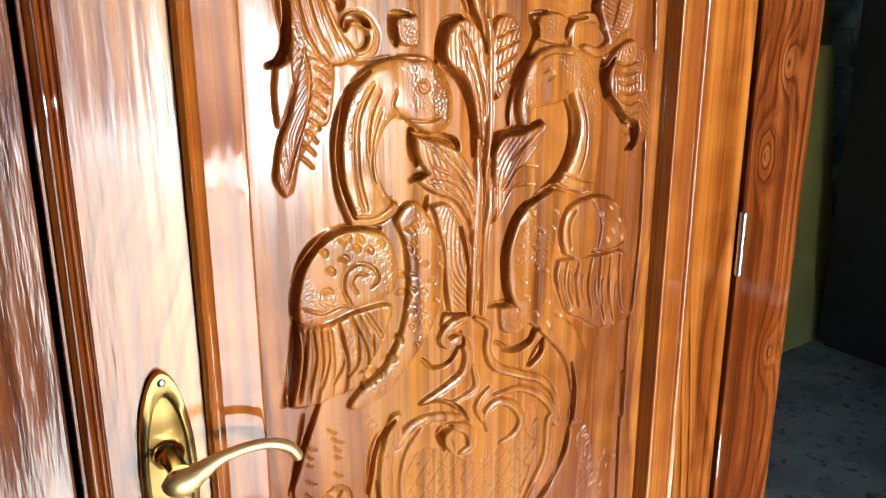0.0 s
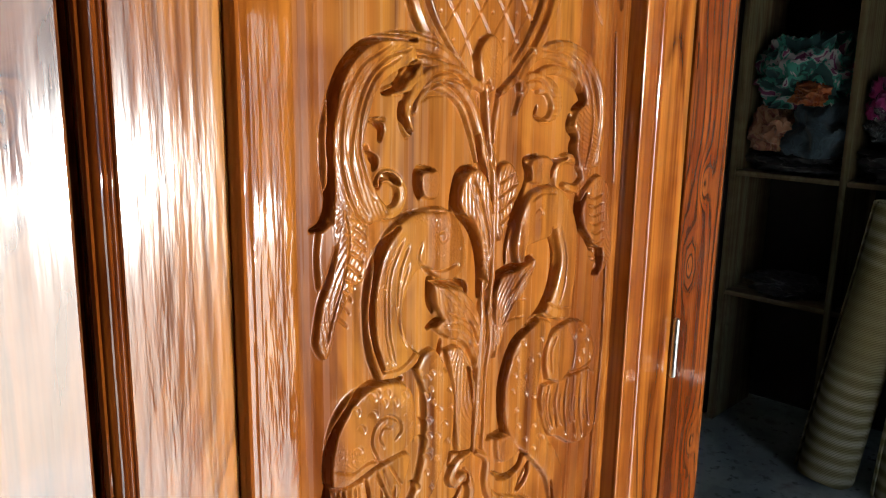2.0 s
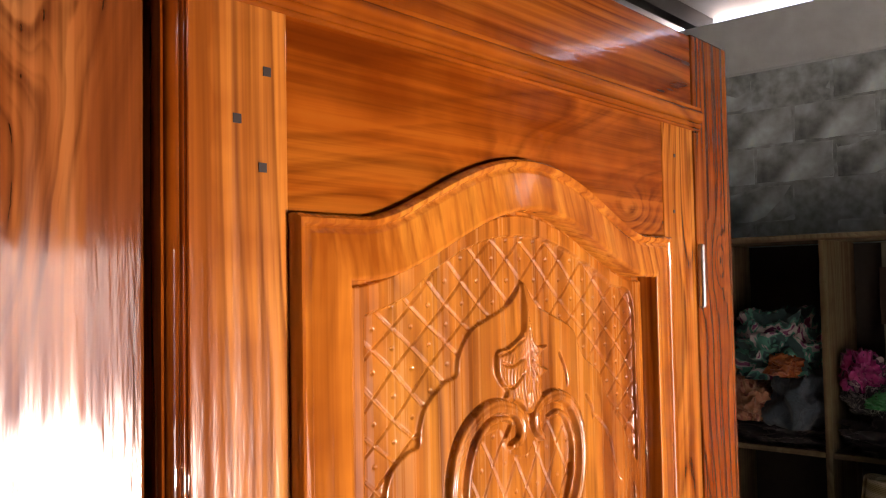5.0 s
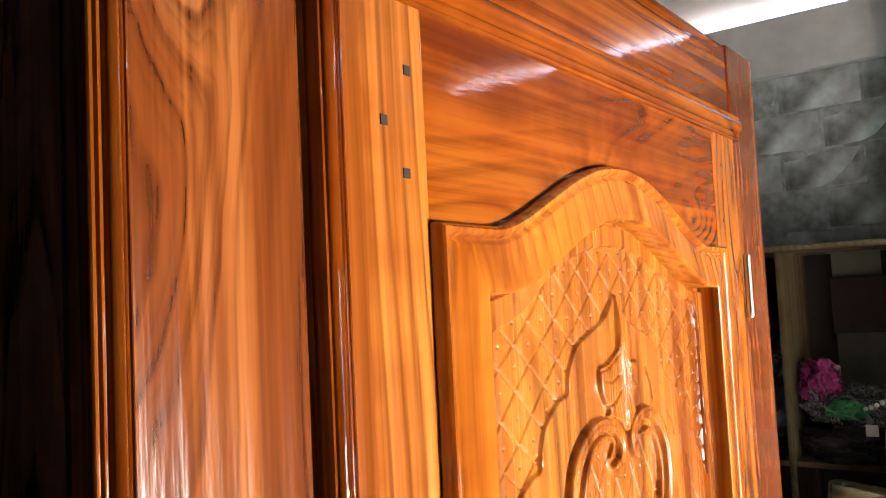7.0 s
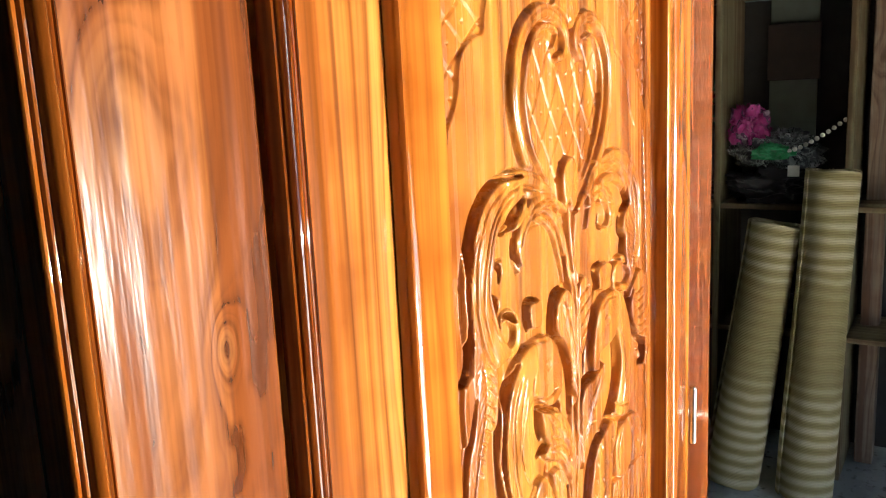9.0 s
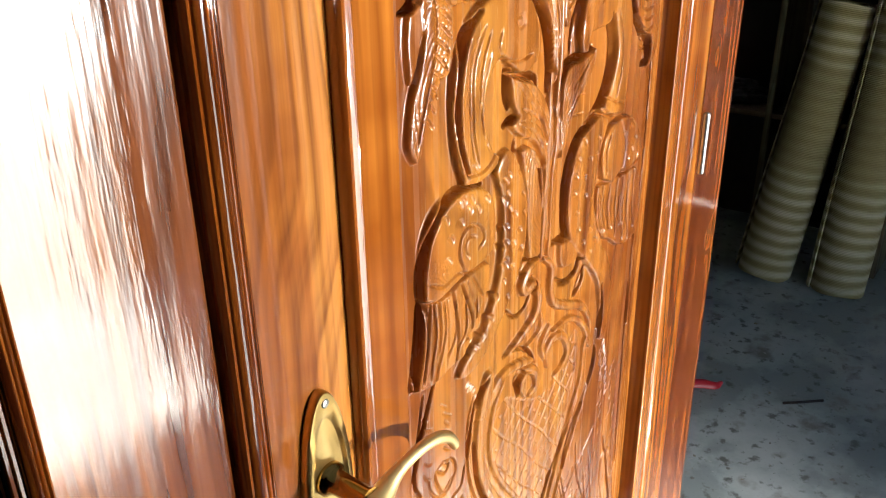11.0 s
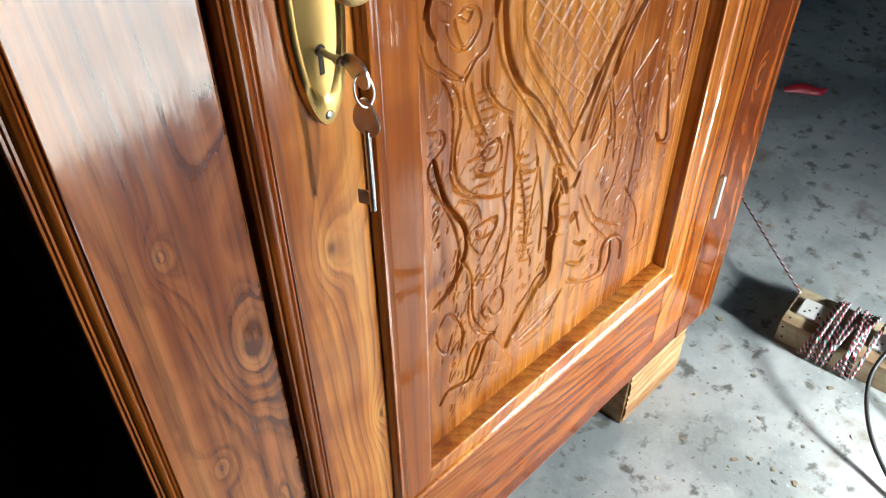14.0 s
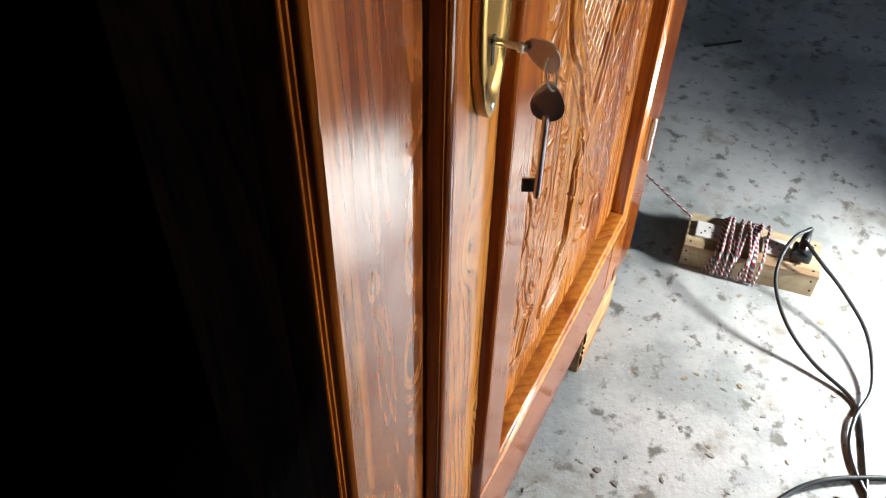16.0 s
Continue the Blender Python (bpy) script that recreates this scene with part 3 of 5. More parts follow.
# left crown of leaves
ridge(7, 11, (467, 1777), (439, 1791), (404, 1798), (373, 1795), (348, 1784), (329, 1768), (313, 1750), (303, 1724), (300, 1712), (299, 1683), (304, 1654), (317, 1631))
ridge(6, 6, (476, 1762), (439, 1777), (397, 1779), (367, 1768), (347, 1750), (334, 1731), (313, 1717), (314, 1682), (323, 1656), (346, 1632))
ridge(5, 5, (337, 1751), (323, 1717), (328, 1682), (340, 1660), (357, 1635), (381, 1629))
ridge(6, 6, (414, 1780), (408, 1762), (393, 1754), (367, 1751))
ridge(6, 7, (358, 1660), (365, 1668), (379, 1666), (389, 1652), (384, 1636), (370, 1631), (355, 1641), (352, 1654))
groove(4, 4, (347, 1723), (358, 1724), (369, 1723))
groove(4, 5, (344, 1699), (350, 1688), (358, 1678))
groove(5, 5, (370, 1749), (386, 1753), (398, 1767), (413, 1778))
ridge(6, 7, (398, 1707), (393, 1721), (398, 1739), (413, 1755), (435, 1764), (460, 1761), (486, 1740), (501, 1714), (513, 1679), (522, 1642), (530, 1616))
ridge(4, 4, (407, 1729), (417, 1746), (441, 1754), (472, 1738), (490, 1709), (503, 1673))
groove(2, 3, (326, 1759), (315, 1737), (310, 1712), (308, 1687))
groove(2, 3, (319, 1734), (313, 1707), (314, 1682), (326, 1656))
groove(2, 3, (420, 1740), (432, 1745), (451, 1745))
raised(6, 6, (310, 1636), (303, 1611), (296, 1581), (285, 1556), (279, 1530), (278, 1514), (287, 1498), (294, 1503), (301, 1526), (311, 1557), (323, 1565), (336, 1567), (342, 1585), (343, 1612), (336, 1628))
raised(4, 5, (284, 1624), (306, 1632), (303, 1606), (292, 1576), (284, 1567), (281, 1598))
raised(5, 4, (414, 1643), (412, 1663), (421, 1670), (441, 1669), (443, 1648), (437, 1638))
raised(7, 6, (475, 1615), (470, 1634), (475, 1652), (488, 1665), (503, 1666), (517, 1652), (524, 1630), (531, 1586), (526, 1548), (520, 1523), (505, 1586), (490, 1611))
groove(2.5, 3, (490, 1659), (506, 1631), (519, 1587), (522, 1549))
ridge(4, 4, (491, 1650), (507, 1613), (518, 1575), (521, 1536))
ridge(6, 5, (515, 1752), (519, 1716), (522, 1676), (512, 1754), (519, 1702), (529, 1654), (531, 1611), (532, 1547), (528, 1495), (521, 1443), (519, 1403), (518, 1347))
ridge(4, 3, (538, 1748), (530, 1714), (528, 1668), (536, 1737), (532, 1696), (533, 1660))
raised(6, 5, (534, 1589), (533, 1629), (535, 1659), (544, 1669), (558, 1669), (569, 1658), (574, 1641), (566, 1619), (557, 1601), (543, 1578))
groove(2, 3, (538, 1646), (563, 1656))
groove(2, 3, (537, 1630), (570, 1644))
groove(2, 3, (538, 1613), (569, 1630))
groove(2, 3, (541, 1599), (566, 1613))
# right crown of leaves
ridge(7, 9, (569, 1761), (592, 1783), (623, 1796), (664, 1798), (704, 1783), (732, 1747), (737, 1702), (730, 1658), (738, 1690), (723, 1660), (710, 1640), (691, 1626), (665, 1632))
ridge(5, 5, (573, 1744), (599, 1755), (627, 1759), (647, 1740), (639, 1719), (618, 1713))
ridge(5, 6, (567, 1723), (583, 1749), (623, 1772), (673, 1764), (702, 1731), (699, 1680))
groove(5, 5, (694, 1757), (702, 1731), (691, 1718))
groove(5, 5, (683, 1699), (697, 1656))
ridge(5, 4, (606, 1747), (628, 1746), (635, 1726))
groove(2, 3, (591, 1766), (626, 1778), (670, 1778))
ridge(6, 6, (647, 1634), (648, 1656), (666, 1666), (689, 1661), (707, 1640))
raised(5, 4, (593, 1643), (595, 1665), (611, 1672), (634, 1669), (643, 1656), (640, 1639), (619, 1636))
raised(6, 5, (699, 1609), (708, 1573), (729, 1549), (744, 1542), (757, 1519), (753, 1504), (768, 1512), (780, 1535), (774, 1573), (761, 1617), (743, 1640), (714, 1629))
groove(5, 4, (701, 1608), (704, 1587), (710, 1569))
groove(5, 4, (743, 1543), (757, 1521), (751, 1504))
motif("leaf_spray")
raised(6, 6, (431, 1559), (456, 1541), (486, 1529), (510, 1499), (519, 1457), (518, 1417), (502, 1446), (484, 1470), (457, 1482), (436, 1499), (448, 1505), (438, 1524))
ridge(3.5, 4, (443, 1545), (478, 1516), (504, 1484), (517, 1444))
ridge(3.5, 4, (453, 1497), (483, 1486), (505, 1455), (515, 1411))
groove(2, 3, (456, 1512), (492, 1492), (509, 1463))
groove(3.5, 4, (430, 1499), (440, 1504), (451, 1505))
raised(6, 6, (537, 1520), (550, 1538), (580, 1540), (610, 1550), (608, 1530), (587, 1505), (563, 1482), (550, 1451), (537, 1440))
ridge(3, 3, (605, 1544), (576, 1514), (550, 1478))
groove(2, 3, (590, 1532), (561, 1510))
groove(2, 3, (603, 1497), (572, 1500), (553, 1477))
groove(2, 3, (599, 1476), (568, 1475), (550, 1447))
groove(4.5, 5, (535, 1521), (550, 1539), (575, 1541), (610, 1550))
groove(5, 5, (447, 1556), (464, 1541), (489, 1536))
raised(6, 7, (454, 1469), (474, 1469), (492, 1451), (503, 1419), (506, 1385), (505, 1351), (500, 1333), (480, 1336), (473, 1364), (469, 1411), (462, 1445))
ridge(4, 4, (479, 1464), (501, 1426), (510, 1384), (509, 1336))
ridge(5, 6, (516, 1535), (518, 1484), (515, 1424), (513, 1370), (510, 1328))
ridge(4, 5, (531, 1502), (535, 1462), (528, 1416), (528, 1353), (526, 1325))
groove(3.5, 3, (469, 1338), (500, 1333), (502, 1358))
groove(4, 3, (538, 1337), (565, 1338))
motif("peacock")
# bird on the lock side
raised(9, 13, (356, 1457), (344, 1489), (340, 1519), (340, 1552), (347, 1579), (363, 1605), (384, 1622), (414, 1630), (446, 1629), (466, 1617), (480, 1591), (482, 1565), (474, 1553), (456, 1547), (435, 1555), (420, 1567), (406, 1565), (394, 1549), (388, 1527), (392, 1502), (404, 1482), (414, 1475), (404, 1462), (377, 1456))
groove(2.2, 3, (379, 1600), (364, 1571), (360, 1532), (365, 1490), (370, 1474))
groove(1.5, 3, (393, 1578), (382, 1546), (382, 1510), (392, 1487))
groove(2.5, 3, (359, 1469), (385, 1468), (408, 1482))
groove(2.5, 3, (362, 1455), (393, 1456), (416, 1469))
groove(1.5, 2.5, (437, 1602), (445, 1604), (449, 1596), (442, 1593), (437, 1600))
groove(2, 3, (411, 1596), (407, 1579), (423, 1566), (447, 1562), (465, 1566))
groove(2, 3, (377, 1625), (407, 1629), (446, 1625))
raised(7, 9, (408, 1458), (419, 1432), (423, 1399), (422, 1366), (415, 1334), (404, 1310), (389, 1289), (362, 1272), (346, 1254), (361, 1247), (390, 1256), (414, 1277), (436, 1301), (454, 1326), (467, 1351), (470, 1378), (470, 1411), (459, 1446), (437, 1475), (419, 1473))
raised(8, 11, (289, 1366), (288, 1392), (294, 1421), (307, 1443), (326, 1455), (349, 1459), (375, 1454), (398, 1442), (408, 1421), (410, 1395), (403, 1377), (386, 1370), (365, 1368), (338, 1363), (315, 1357), (300, 1359))
groove(2.5, 3.5, (353, 1372), (344, 1393), (348, 1411), (364, 1418), (380, 1410), (385, 1397), (376, 1389))
groove(2, 3, (360, 1385), (354, 1398), (361, 1407), (372, 1404))
groove(2.2, 3, (298, 1380), (319, 1371), (342, 1375), (365, 1366))
raised(5, 5, (294, 1360), (289, 1336), (280, 1293), (275, 1273), (305, 1265), (335, 1271), (362, 1277), (392, 1325), (404, 1362), (365, 1364), (325, 1355))
groove(3, 4, (303, 1357), (298, 1314), (290, 1274))
groove(3, 4, (317, 1354), (318, 1309), (309, 1265))
groove(3, 4, (338, 1357), (347, 1309), (343, 1269))
groove(3, 4, (353, 1359), (372, 1310), (363, 1271))
groove(3, 4, (372, 1359), (393, 1324))
groove(1.5, 3, (310, 1355), (308, 1312), (300, 1271))
groove(1.5, 3, (328, 1354), (331, 1313), (327, 1271))
groove(1.5, 3, (362, 1359), (380, 1318))
scales(4, 5, (322, 1435), (343, 1444), (364, 1443), (374, 1430), (389, 1435), (329, 1414), (325, 1391), (345, 1424), (359, 1434), (349, 1446))
scales(3.5, 4, (431, 1448), (429, 1429), (433, 1412), (428, 1392), (428, 1375), (428, 1355), (424, 1332), (408, 1321), (402, 1299), (387, 1285), (375, 1274), (416, 1394), (451, 1445), (459, 1420), (462, 1398), (452, 1381), (457, 1358), (440, 1343), (443, 1402), (441, 1370), (431, 1310))
motif("peacock")
# bird on the hinge side
raised(9, 12, (645, 1580), (629, 1570), (603, 1567), (589, 1564), (586, 1546), (574, 1546), (567, 1569), (573, 1599), (585, 1621), (604, 1633), (640, 1635), (669, 1618), (690, 1582), (695, 1546), (692, 1503), (685, 1458), (654, 1461), (625, 1474), (641, 1492), (653, 1516), (657, 1544))
groove(1.5, 2.5, (601, 1606), (609, 1610), (616, 1603), (608, 1597))
groove(2, 3, (595, 1621), (615, 1628), (641, 1626))
groove(2, 3, (634, 1489), (656, 1478), (686, 1471))
groove(2, 3, (624, 1478), (652, 1463), (680, 1459))
raised(7, 11, (599, 1464), (579, 1444), (561, 1423), (556, 1398), (558, 1369), (566, 1338), (587, 1308), (615, 1283), (643, 1253), (659, 1226), (670, 1184), (674, 1146), (694, 1140), (697, 1194), (690, 1245), (670, 1279), (654, 1299), (635, 1333), (626, 1365), (631, 1393), (635, 1421), (650, 1457), (624, 1468))
scales(3.5, 4, (579, 1425), (574, 1405), (572, 1385), (581, 1358), (586, 1335), (601, 1313), (591, 1444), (595, 1399), (599, 1375), (606, 1418), (615, 1365), (618, 1325), (626, 1439), (622, 1419), (637, 1303), (619, 1295), (656, 1287), (630, 1308))
raised(7, 8, (646, 1382), (639, 1406), (642, 1431), (656, 1445), (679, 1451), (699, 1452), (726, 1442), (746, 1417), (750, 1390), (737, 1376), (702, 1375), (691, 1379), (674, 1371))
groove(3, 4, (660, 1438), (650, 1419), (653, 1389))
groove(2, 3, (684, 1449), (702, 1415), (698, 1383))
groove(2.2, 3, (692, 1382), (721, 1379), (749, 1387))
scales(3, 4, (699, 1427), (713, 1432), (728, 1416), (720, 1402), (735, 1392), (711, 1392), (722, 1435))
raised(5, 5, (638, 1376), (634, 1354), (645, 1324), (656, 1302), (679, 1290), (710, 1271), (745, 1268), (765, 1285), (754, 1366), (703, 1373))
groove(2.5, 3.5, (651, 1374), (648, 1344), (660, 1307))
groove(2.5, 3.5, (670, 1369), (667, 1341), (674, 1307))
groove(2.5, 3.5, (693, 1374), (687, 1338), (695, 1290))
groove(2.5, 3.5, (707, 1372), (706, 1328), (719, 1277))
groove(2.5, 3.5, (723, 1370), (723, 1325), (734, 1273))
groove(2.5, 3.5, (740, 1371), (740, 1328), (749, 1286))
motif("sunk_border")
groove(6, 4, (768, 1819), (777, 1710), (783, 1625))
groove(6, 4, (776, 1520), (779, 1394), (773, 1280))
groove(6, 4, (768, 1275), (769, 1124), (763, 1192), (767, 990), (771, 868))
groove(5.5, 4.5, (278, 1625), (292, 1629), (299, 1650), (296, 1688), (297, 1720), (311, 1753), (337, 1781))
groove(5, 4.5, (274, 1272), (284, 1318), (290, 1361))
groove(4.5, 4, (295, 1256), (278, 1167), (287, 1135))
motif("scroll_vase")
ridge(7, 7, (502, 1329), (482, 1323), (470, 1309), (477, 1299), (492, 1302), (505, 1285), (500, 1258), (474, 1243), (443, 1232))
ridge(6, 6, (516, 1324), (535, 1308), (534, 1279), (548, 1253), (583, 1235), (619, 1218), (642, 1190), (650, 1153))
groove(5.5, 5, (547, 1286), (571, 1272), (597, 1276), (607, 1294))
groove(5, 4, (597, 1241), (609, 1261), (621, 1273))
raised(5, 6, (548, 1332), (591, 1323), (595, 1300), (575, 1292), (553, 1301))
ridge(5, 5, (538, 1227), (521, 1208), (530, 1183))
ridge(4, 4, (513, 1263), (517, 1232), (480, 1219))
motif("lower_heart")
raised(-1.5, 5, (447, 1173), (529, 1130), (586, 1169), (612, 1185), (616, 1126), (595, 1062), (559, 986), (533, 929), (483, 992), (430, 1063), (411, 1113), (414, 1154))
lattice(2.4, (52, -312, 20.5), (-47.5, -1117, 34))
ridge(6, 7, (485, 1155), (477, 1175), (485, 1188), (507, 1178), (512, 1155), (497, 1149))
ridge(6.5, 9, (498, 1198), (461, 1208), (430, 1206), (407, 1188), (407, 1221), (399, 1195), (392, 1165), (392, 1123), (406, 1071), (435, 1022), (473, 965), (509, 906), (536, 862))
ridge(4, 4, (440, 1198), (421, 1172), (413, 1133), (420, 1093), (444, 1049), (483, 994), (520, 927))
ridge(6, 6, (537, 1169), (534, 1193), (551, 1204), (575, 1194), (589, 1170), (580, 1151), (557, 1146))
ridge(6.5, 6, (547, 1215), (590, 1213), (628, 1186), (649, 1149), (635, 1158), (631, 1104), (606, 1057), (583, 1008), (558, 950), (542, 904))
ridge(5, 4, (671, 1160), (668, 1105), (640, 1058), (613, 1010), (584, 958), (559, 898))
groove(3.5, 4, (475, 1161), (463, 1184), (473, 1194), (496, 1184))
groove(3, 4, (382, 1209), (370, 1175), (371, 1119), (386, 1066), (425, 1005), (465, 944), (498, 883))
motif("tail_feathers")
groove(2.5, 3, (267, 1141), (276, 1116), (300, 1094), (320, 1078))
groove(2.5, 3, (290, 1103), (308, 1062), (310, 1020), (306, 978), (314, 951), (338, 927), (390, 902))
groove(2, 3, (300, 1151), (304, 1132), (320, 1115), (341, 1128))
groove(2, 3, (349, 1104), (330, 1092), (320, 1078))
groove(2, 3, (323, 1077), (329, 1045), (347, 1005), (357, 987), (368, 990))
groove(2, 3, (350, 1089), (356, 1053), (382, 1024), (408, 1003))
groove(2, 3, (354, 973), (343, 962), (352, 948), (378, 942), (387, 958), (382, 983), (368, 984), (349, 973))
groove(2.5, 3, (274, 1045), (294, 1035), (297, 1016), (275, 1001), (279, 972), (300, 929), (316, 884), (321, 852))
groove(5, 4.5, (321, 857), (315, 821), (300, 804), (277, 792))
groove(2, 3, (319, 933), (338, 919), (351, 903), (356, 883))
groove(2, 3, (374, 875), (383, 857), (367, 839), (358, 827), (339, 856), (341, 875), (368, 877))
groove(2, 3, (401, 1007), (394, 938), (394, 896), (400, 857), (389, 818), (359, 785), (337, 776))
groove(2, 3, (355, 799), (340, 774), (338, 732), (350, 697), (386, 660), (400, 622))
groove(2, 3, (409, 748), (371, 744), (363, 724), (376, 696), (407, 696))
groove(2, 3, (323, 843), (334, 817), (333, 794))
groove(2, 3, (280, 749), (285, 715), (299, 695), (309, 725))
groove(2, 3, (325, 729), (328, 688), (318, 683))
groove(4, 4, (356, 671), (342, 653), (336, 617))
raised(5, 6, (358, 669), (387, 657), (413, 607), (434, 561), (378, 583), (343, 607))
groove(1.5, 3, (371, 616), (401, 597))
groove(2, 3, (433, 916), (453, 922), (450, 905), (431, 915))
groove(1.6, 3, (445, 951), (455, 904), (449, 864), (441, 773))
groove(1.6, 3, (418, 995), (416, 942), (410, 886), (414, 811))
motif("root_trunk")
raised(7, 6, (485, 891), (507, 885), (522, 847), (531, 776), (534, 710), (518, 654), (474, 635), (428, 614), (412, 615), (439, 653), (472, 692), (494, 725), (491, 791))
groove(5.5, 4, (494, 886), (489, 840), (489, 792), (491, 744), (488, 715), (470, 708), (461, 696), (436, 678))
groove(5, 3, (500, 859), (507, 837))
groove(5, 3, (527, 832), (540, 840))
groove(2, 3, (485, 879), (515, 869))
groove(2, 3, (495, 827), (523, 815))
groove(2, 3, (498, 806), (526, 790))
groove(2.5, 3, (478, 797), (511, 767), (532, 769))
groove(5, 2.5, (551, 726), (567, 711), (578, 708))
groove(3.5, 3, (533, 768), (545, 783), (563, 735))
ridge(5, 4, (547, 650), (592, 621), (630, 617), (632, 665), (654, 671), (682, 646), (686, 605))
ridge(5, 4, (541, 692), (571, 670), (583, 677))
ridge(4, 4, (515, 644), (461, 620), (418, 612))
ridge(4, 4, (535, 641), (501, 601), (450, 598))
groove(4.5, 4, (638, 664), (635, 636), (632, 620))
groove(2, 3, (550, 809), (585, 742), (639, 675))
groove(2.5, 3, (582, 962), (601, 907), (599, 844))
groove(2, 3, (683, 989), (632, 945), (582, 890), (533, 861))
groove(1.8, 3, (660, 932), (675, 833), (674, 709))
groove(1.8, 3, (672, 961), (691, 863), (699, 780))
groove(1.6, 3, (636, 872), (633, 796), (610, 748))
groove(1.6, 3, (683, 779), (702, 771))
raised(4, 4, (714, 871), (718, 915), (747, 912), (768, 796), (736, 806))
groove(4, 4, (732, 808), (761, 789), (770, 800))
groove(2.5, 3, (714, 601), (745, 606), (744, 643))

motif("tail_feathers")
# barbs on the hanging plumes, the wings and the tails
barbs(7, 16, 215, 1.6, (740, 1585), (750, 1540), (765, 1490))
barbs(6, 17, -40, 1.3, (292, 1235), (296, 1200), (292, 1150))
barbs(6, 17, -40, 1.3, (322, 1235), (330, 1200), (322, 1150))
barbs(9, 10, 215, 1.3, (372, 1235), (388, 1210), (392, 1170))
barbs(12, 12, 225, 1.5, (700, 1130), (712, 1090), (720, 1030))
barbs(12, 14, 250, 1.5, (690, 1120), (700, 1070), (705, 1000))
barbs(16, 12, 215, 1.8, (286, 1080), (284, 980), (290, 880))
random.seed(5)
for x0, x1, z0, z1, lean, count in ((285, 330, 690, 1100, 245, 46), (330, 430, 690, 1060, 235, 60), (430, 480, 640, 860, 250, 26), (600, 700, 640, 960, 248, 60), (690, 770, 640, 1100, 255, 46), (300, 400, 560, 700, 240, 24), (560, 640, 560, 720, 230, 24)):
    for k in range(int(count * 1.8)):
        x, z, a, g = random.uniform(x0, x1), random.uniform(z0, z1), radians(lean + random.uniform(-22, 22)), random.uniform(7, 20)
        groove(random.uniform(0.9, 1.8), 2.2, (x, z), (x + g * math.cos(a) * 0.5 + 1, z + g * math.sin(a) * 0.5), (x + g * math.cos(a), z + g * math.sin(a)))

motif("acanthus")
# broad leaf bodies of both crowns, veined along their sweep
raised(6.5, 11, (405, 1795), (371, 1799), (343, 1793), (324, 1779), (311, 1761), (303, 1737), (300, 1706), (301, 1670), (306, 1646), (328, 1629), (350, 1623), (372, 1632), (355, 1654), (344, 1677), (337, 1699), (343, 1719), (348, 1736), (358, 1756), (378, 1768), (405, 1779))
raised(6, 8, (587, 1798), (635, 1801), (676, 1793), (708, 1769), (724, 1734), (733, 1691), (726, 1655), (706, 1629), (693, 1656), (684, 1676), (685, 1693), (677, 1706), (682, 1721), (698, 1736), (691, 1755), (666, 1774), (631, 1784), (598, 1787))
raised(6, 7, (495, 1747), (475, 1762), (449, 1768), (425, 1762), (409, 1748), (400, 1729), (406, 1709), (396, 1714), (392, 1729), (397, 1748), (410, 1765), (433, 1776), (457, 1778), (484, 1769))
raised(5.5, 7, (569, 1765), (600, 1770), (633, 1759), (653, 1735), (642, 1714), (623, 1713), (630, 1729), (617, 1746), (590, 1750), (570, 1746))
groove(2.4, 3.4, (397, 1791), (364, 1781), (339, 1757), (326, 1723), (320, 1690), (327, 1660), (342, 1632))
groove(2.4, 3.4, (382, 1782), (355, 1767), (338, 1740), (331, 1710), (335, 1678), (350, 1648))
groove(2.4, 3.4, (372, 1795), (337, 1776), (318, 1751), (310, 1720), (309, 1688), (316, 1655), (329, 1632))
groove(2.4, 3.4, (606, 1794), (659, 1790), (697, 1766), (714, 1727), (714, 1685), (704, 1648))
groove(2.4, 3.4, (614, 1789), (653, 1783), (681, 1762), (701, 1731))
groove(2.4, 3.4, (486, 1756), (458, 1769), (430, 1764), (411, 1746))
groove(2.4, 3.4, (490, 1750), (458, 1761), (433, 1755), (417, 1740))
groove(2.4, 3.4, (579, 1759), (609, 1760), (634, 1741))
groove(2.4, 3.4, (503, 1744), (511, 1714), (521, 1676))
groove(2.4, 3.4, (513, 1762), (518, 1726), (527, 1694))
motif("leaf_spray")
raised(5, 6, (300, 1650), (324, 1639), (343, 1625), (345, 1607), (339, 1581), (322, 1556), (304, 1531), (296, 1501), (284, 1505), (280, 1519), (291, 1544), (299, 1569), (302, 1595), (299, 1621))
groove(2, 3, (313, 1640), (318, 1609), (311, 1573), (297, 1538), (289, 1512))
groove(2.2, 3, (324, 1636), (333, 1630), (339, 1623))
groove(2.2, 3, (324, 1623), (332, 1618), (339, 1611))
groove(2.2, 3, (324, 1611), (332, 1605), (339, 1598))
groove(2.2, 3, (320, 1599), (329, 1593), (335, 1586))
groove(2.2, 3, (317, 1587), (326, 1580), (332, 1573))
groove(2.2, 3, (314, 1574), (323, 1568), (329, 1561))
groove(2.2, 3, (311, 1562), (320, 1556), (326, 1548))
groove(2.2, 3, (308, 1550), (317, 1543), (323, 1536))
groove(2.2, 3, (305, 1537), (314, 1530), (320, 1523))
raised(6, 7, (742, 1637), (767, 1622), (770, 1579), (766, 1536), (758, 1504), (746, 1506), (757, 1536), (738, 1544), (725, 1559), (708, 1577), (705, 1601), (714, 1618))
groove(2, 3, (714, 1614), (730, 1610), (749, 1614))
groove(2, 3, (717, 1602), (732, 1598), (751, 1602))
groove(2, 3, (720, 1590), (735, 1586), (752, 1590))
groove(2, 3, (723, 1578), (738, 1574), (754, 1578))
groove(2, 3, (726, 1566), (741, 1562), (755, 1566))
groove(2, 3, (729, 1554), (743, 1549), (757, 1554))
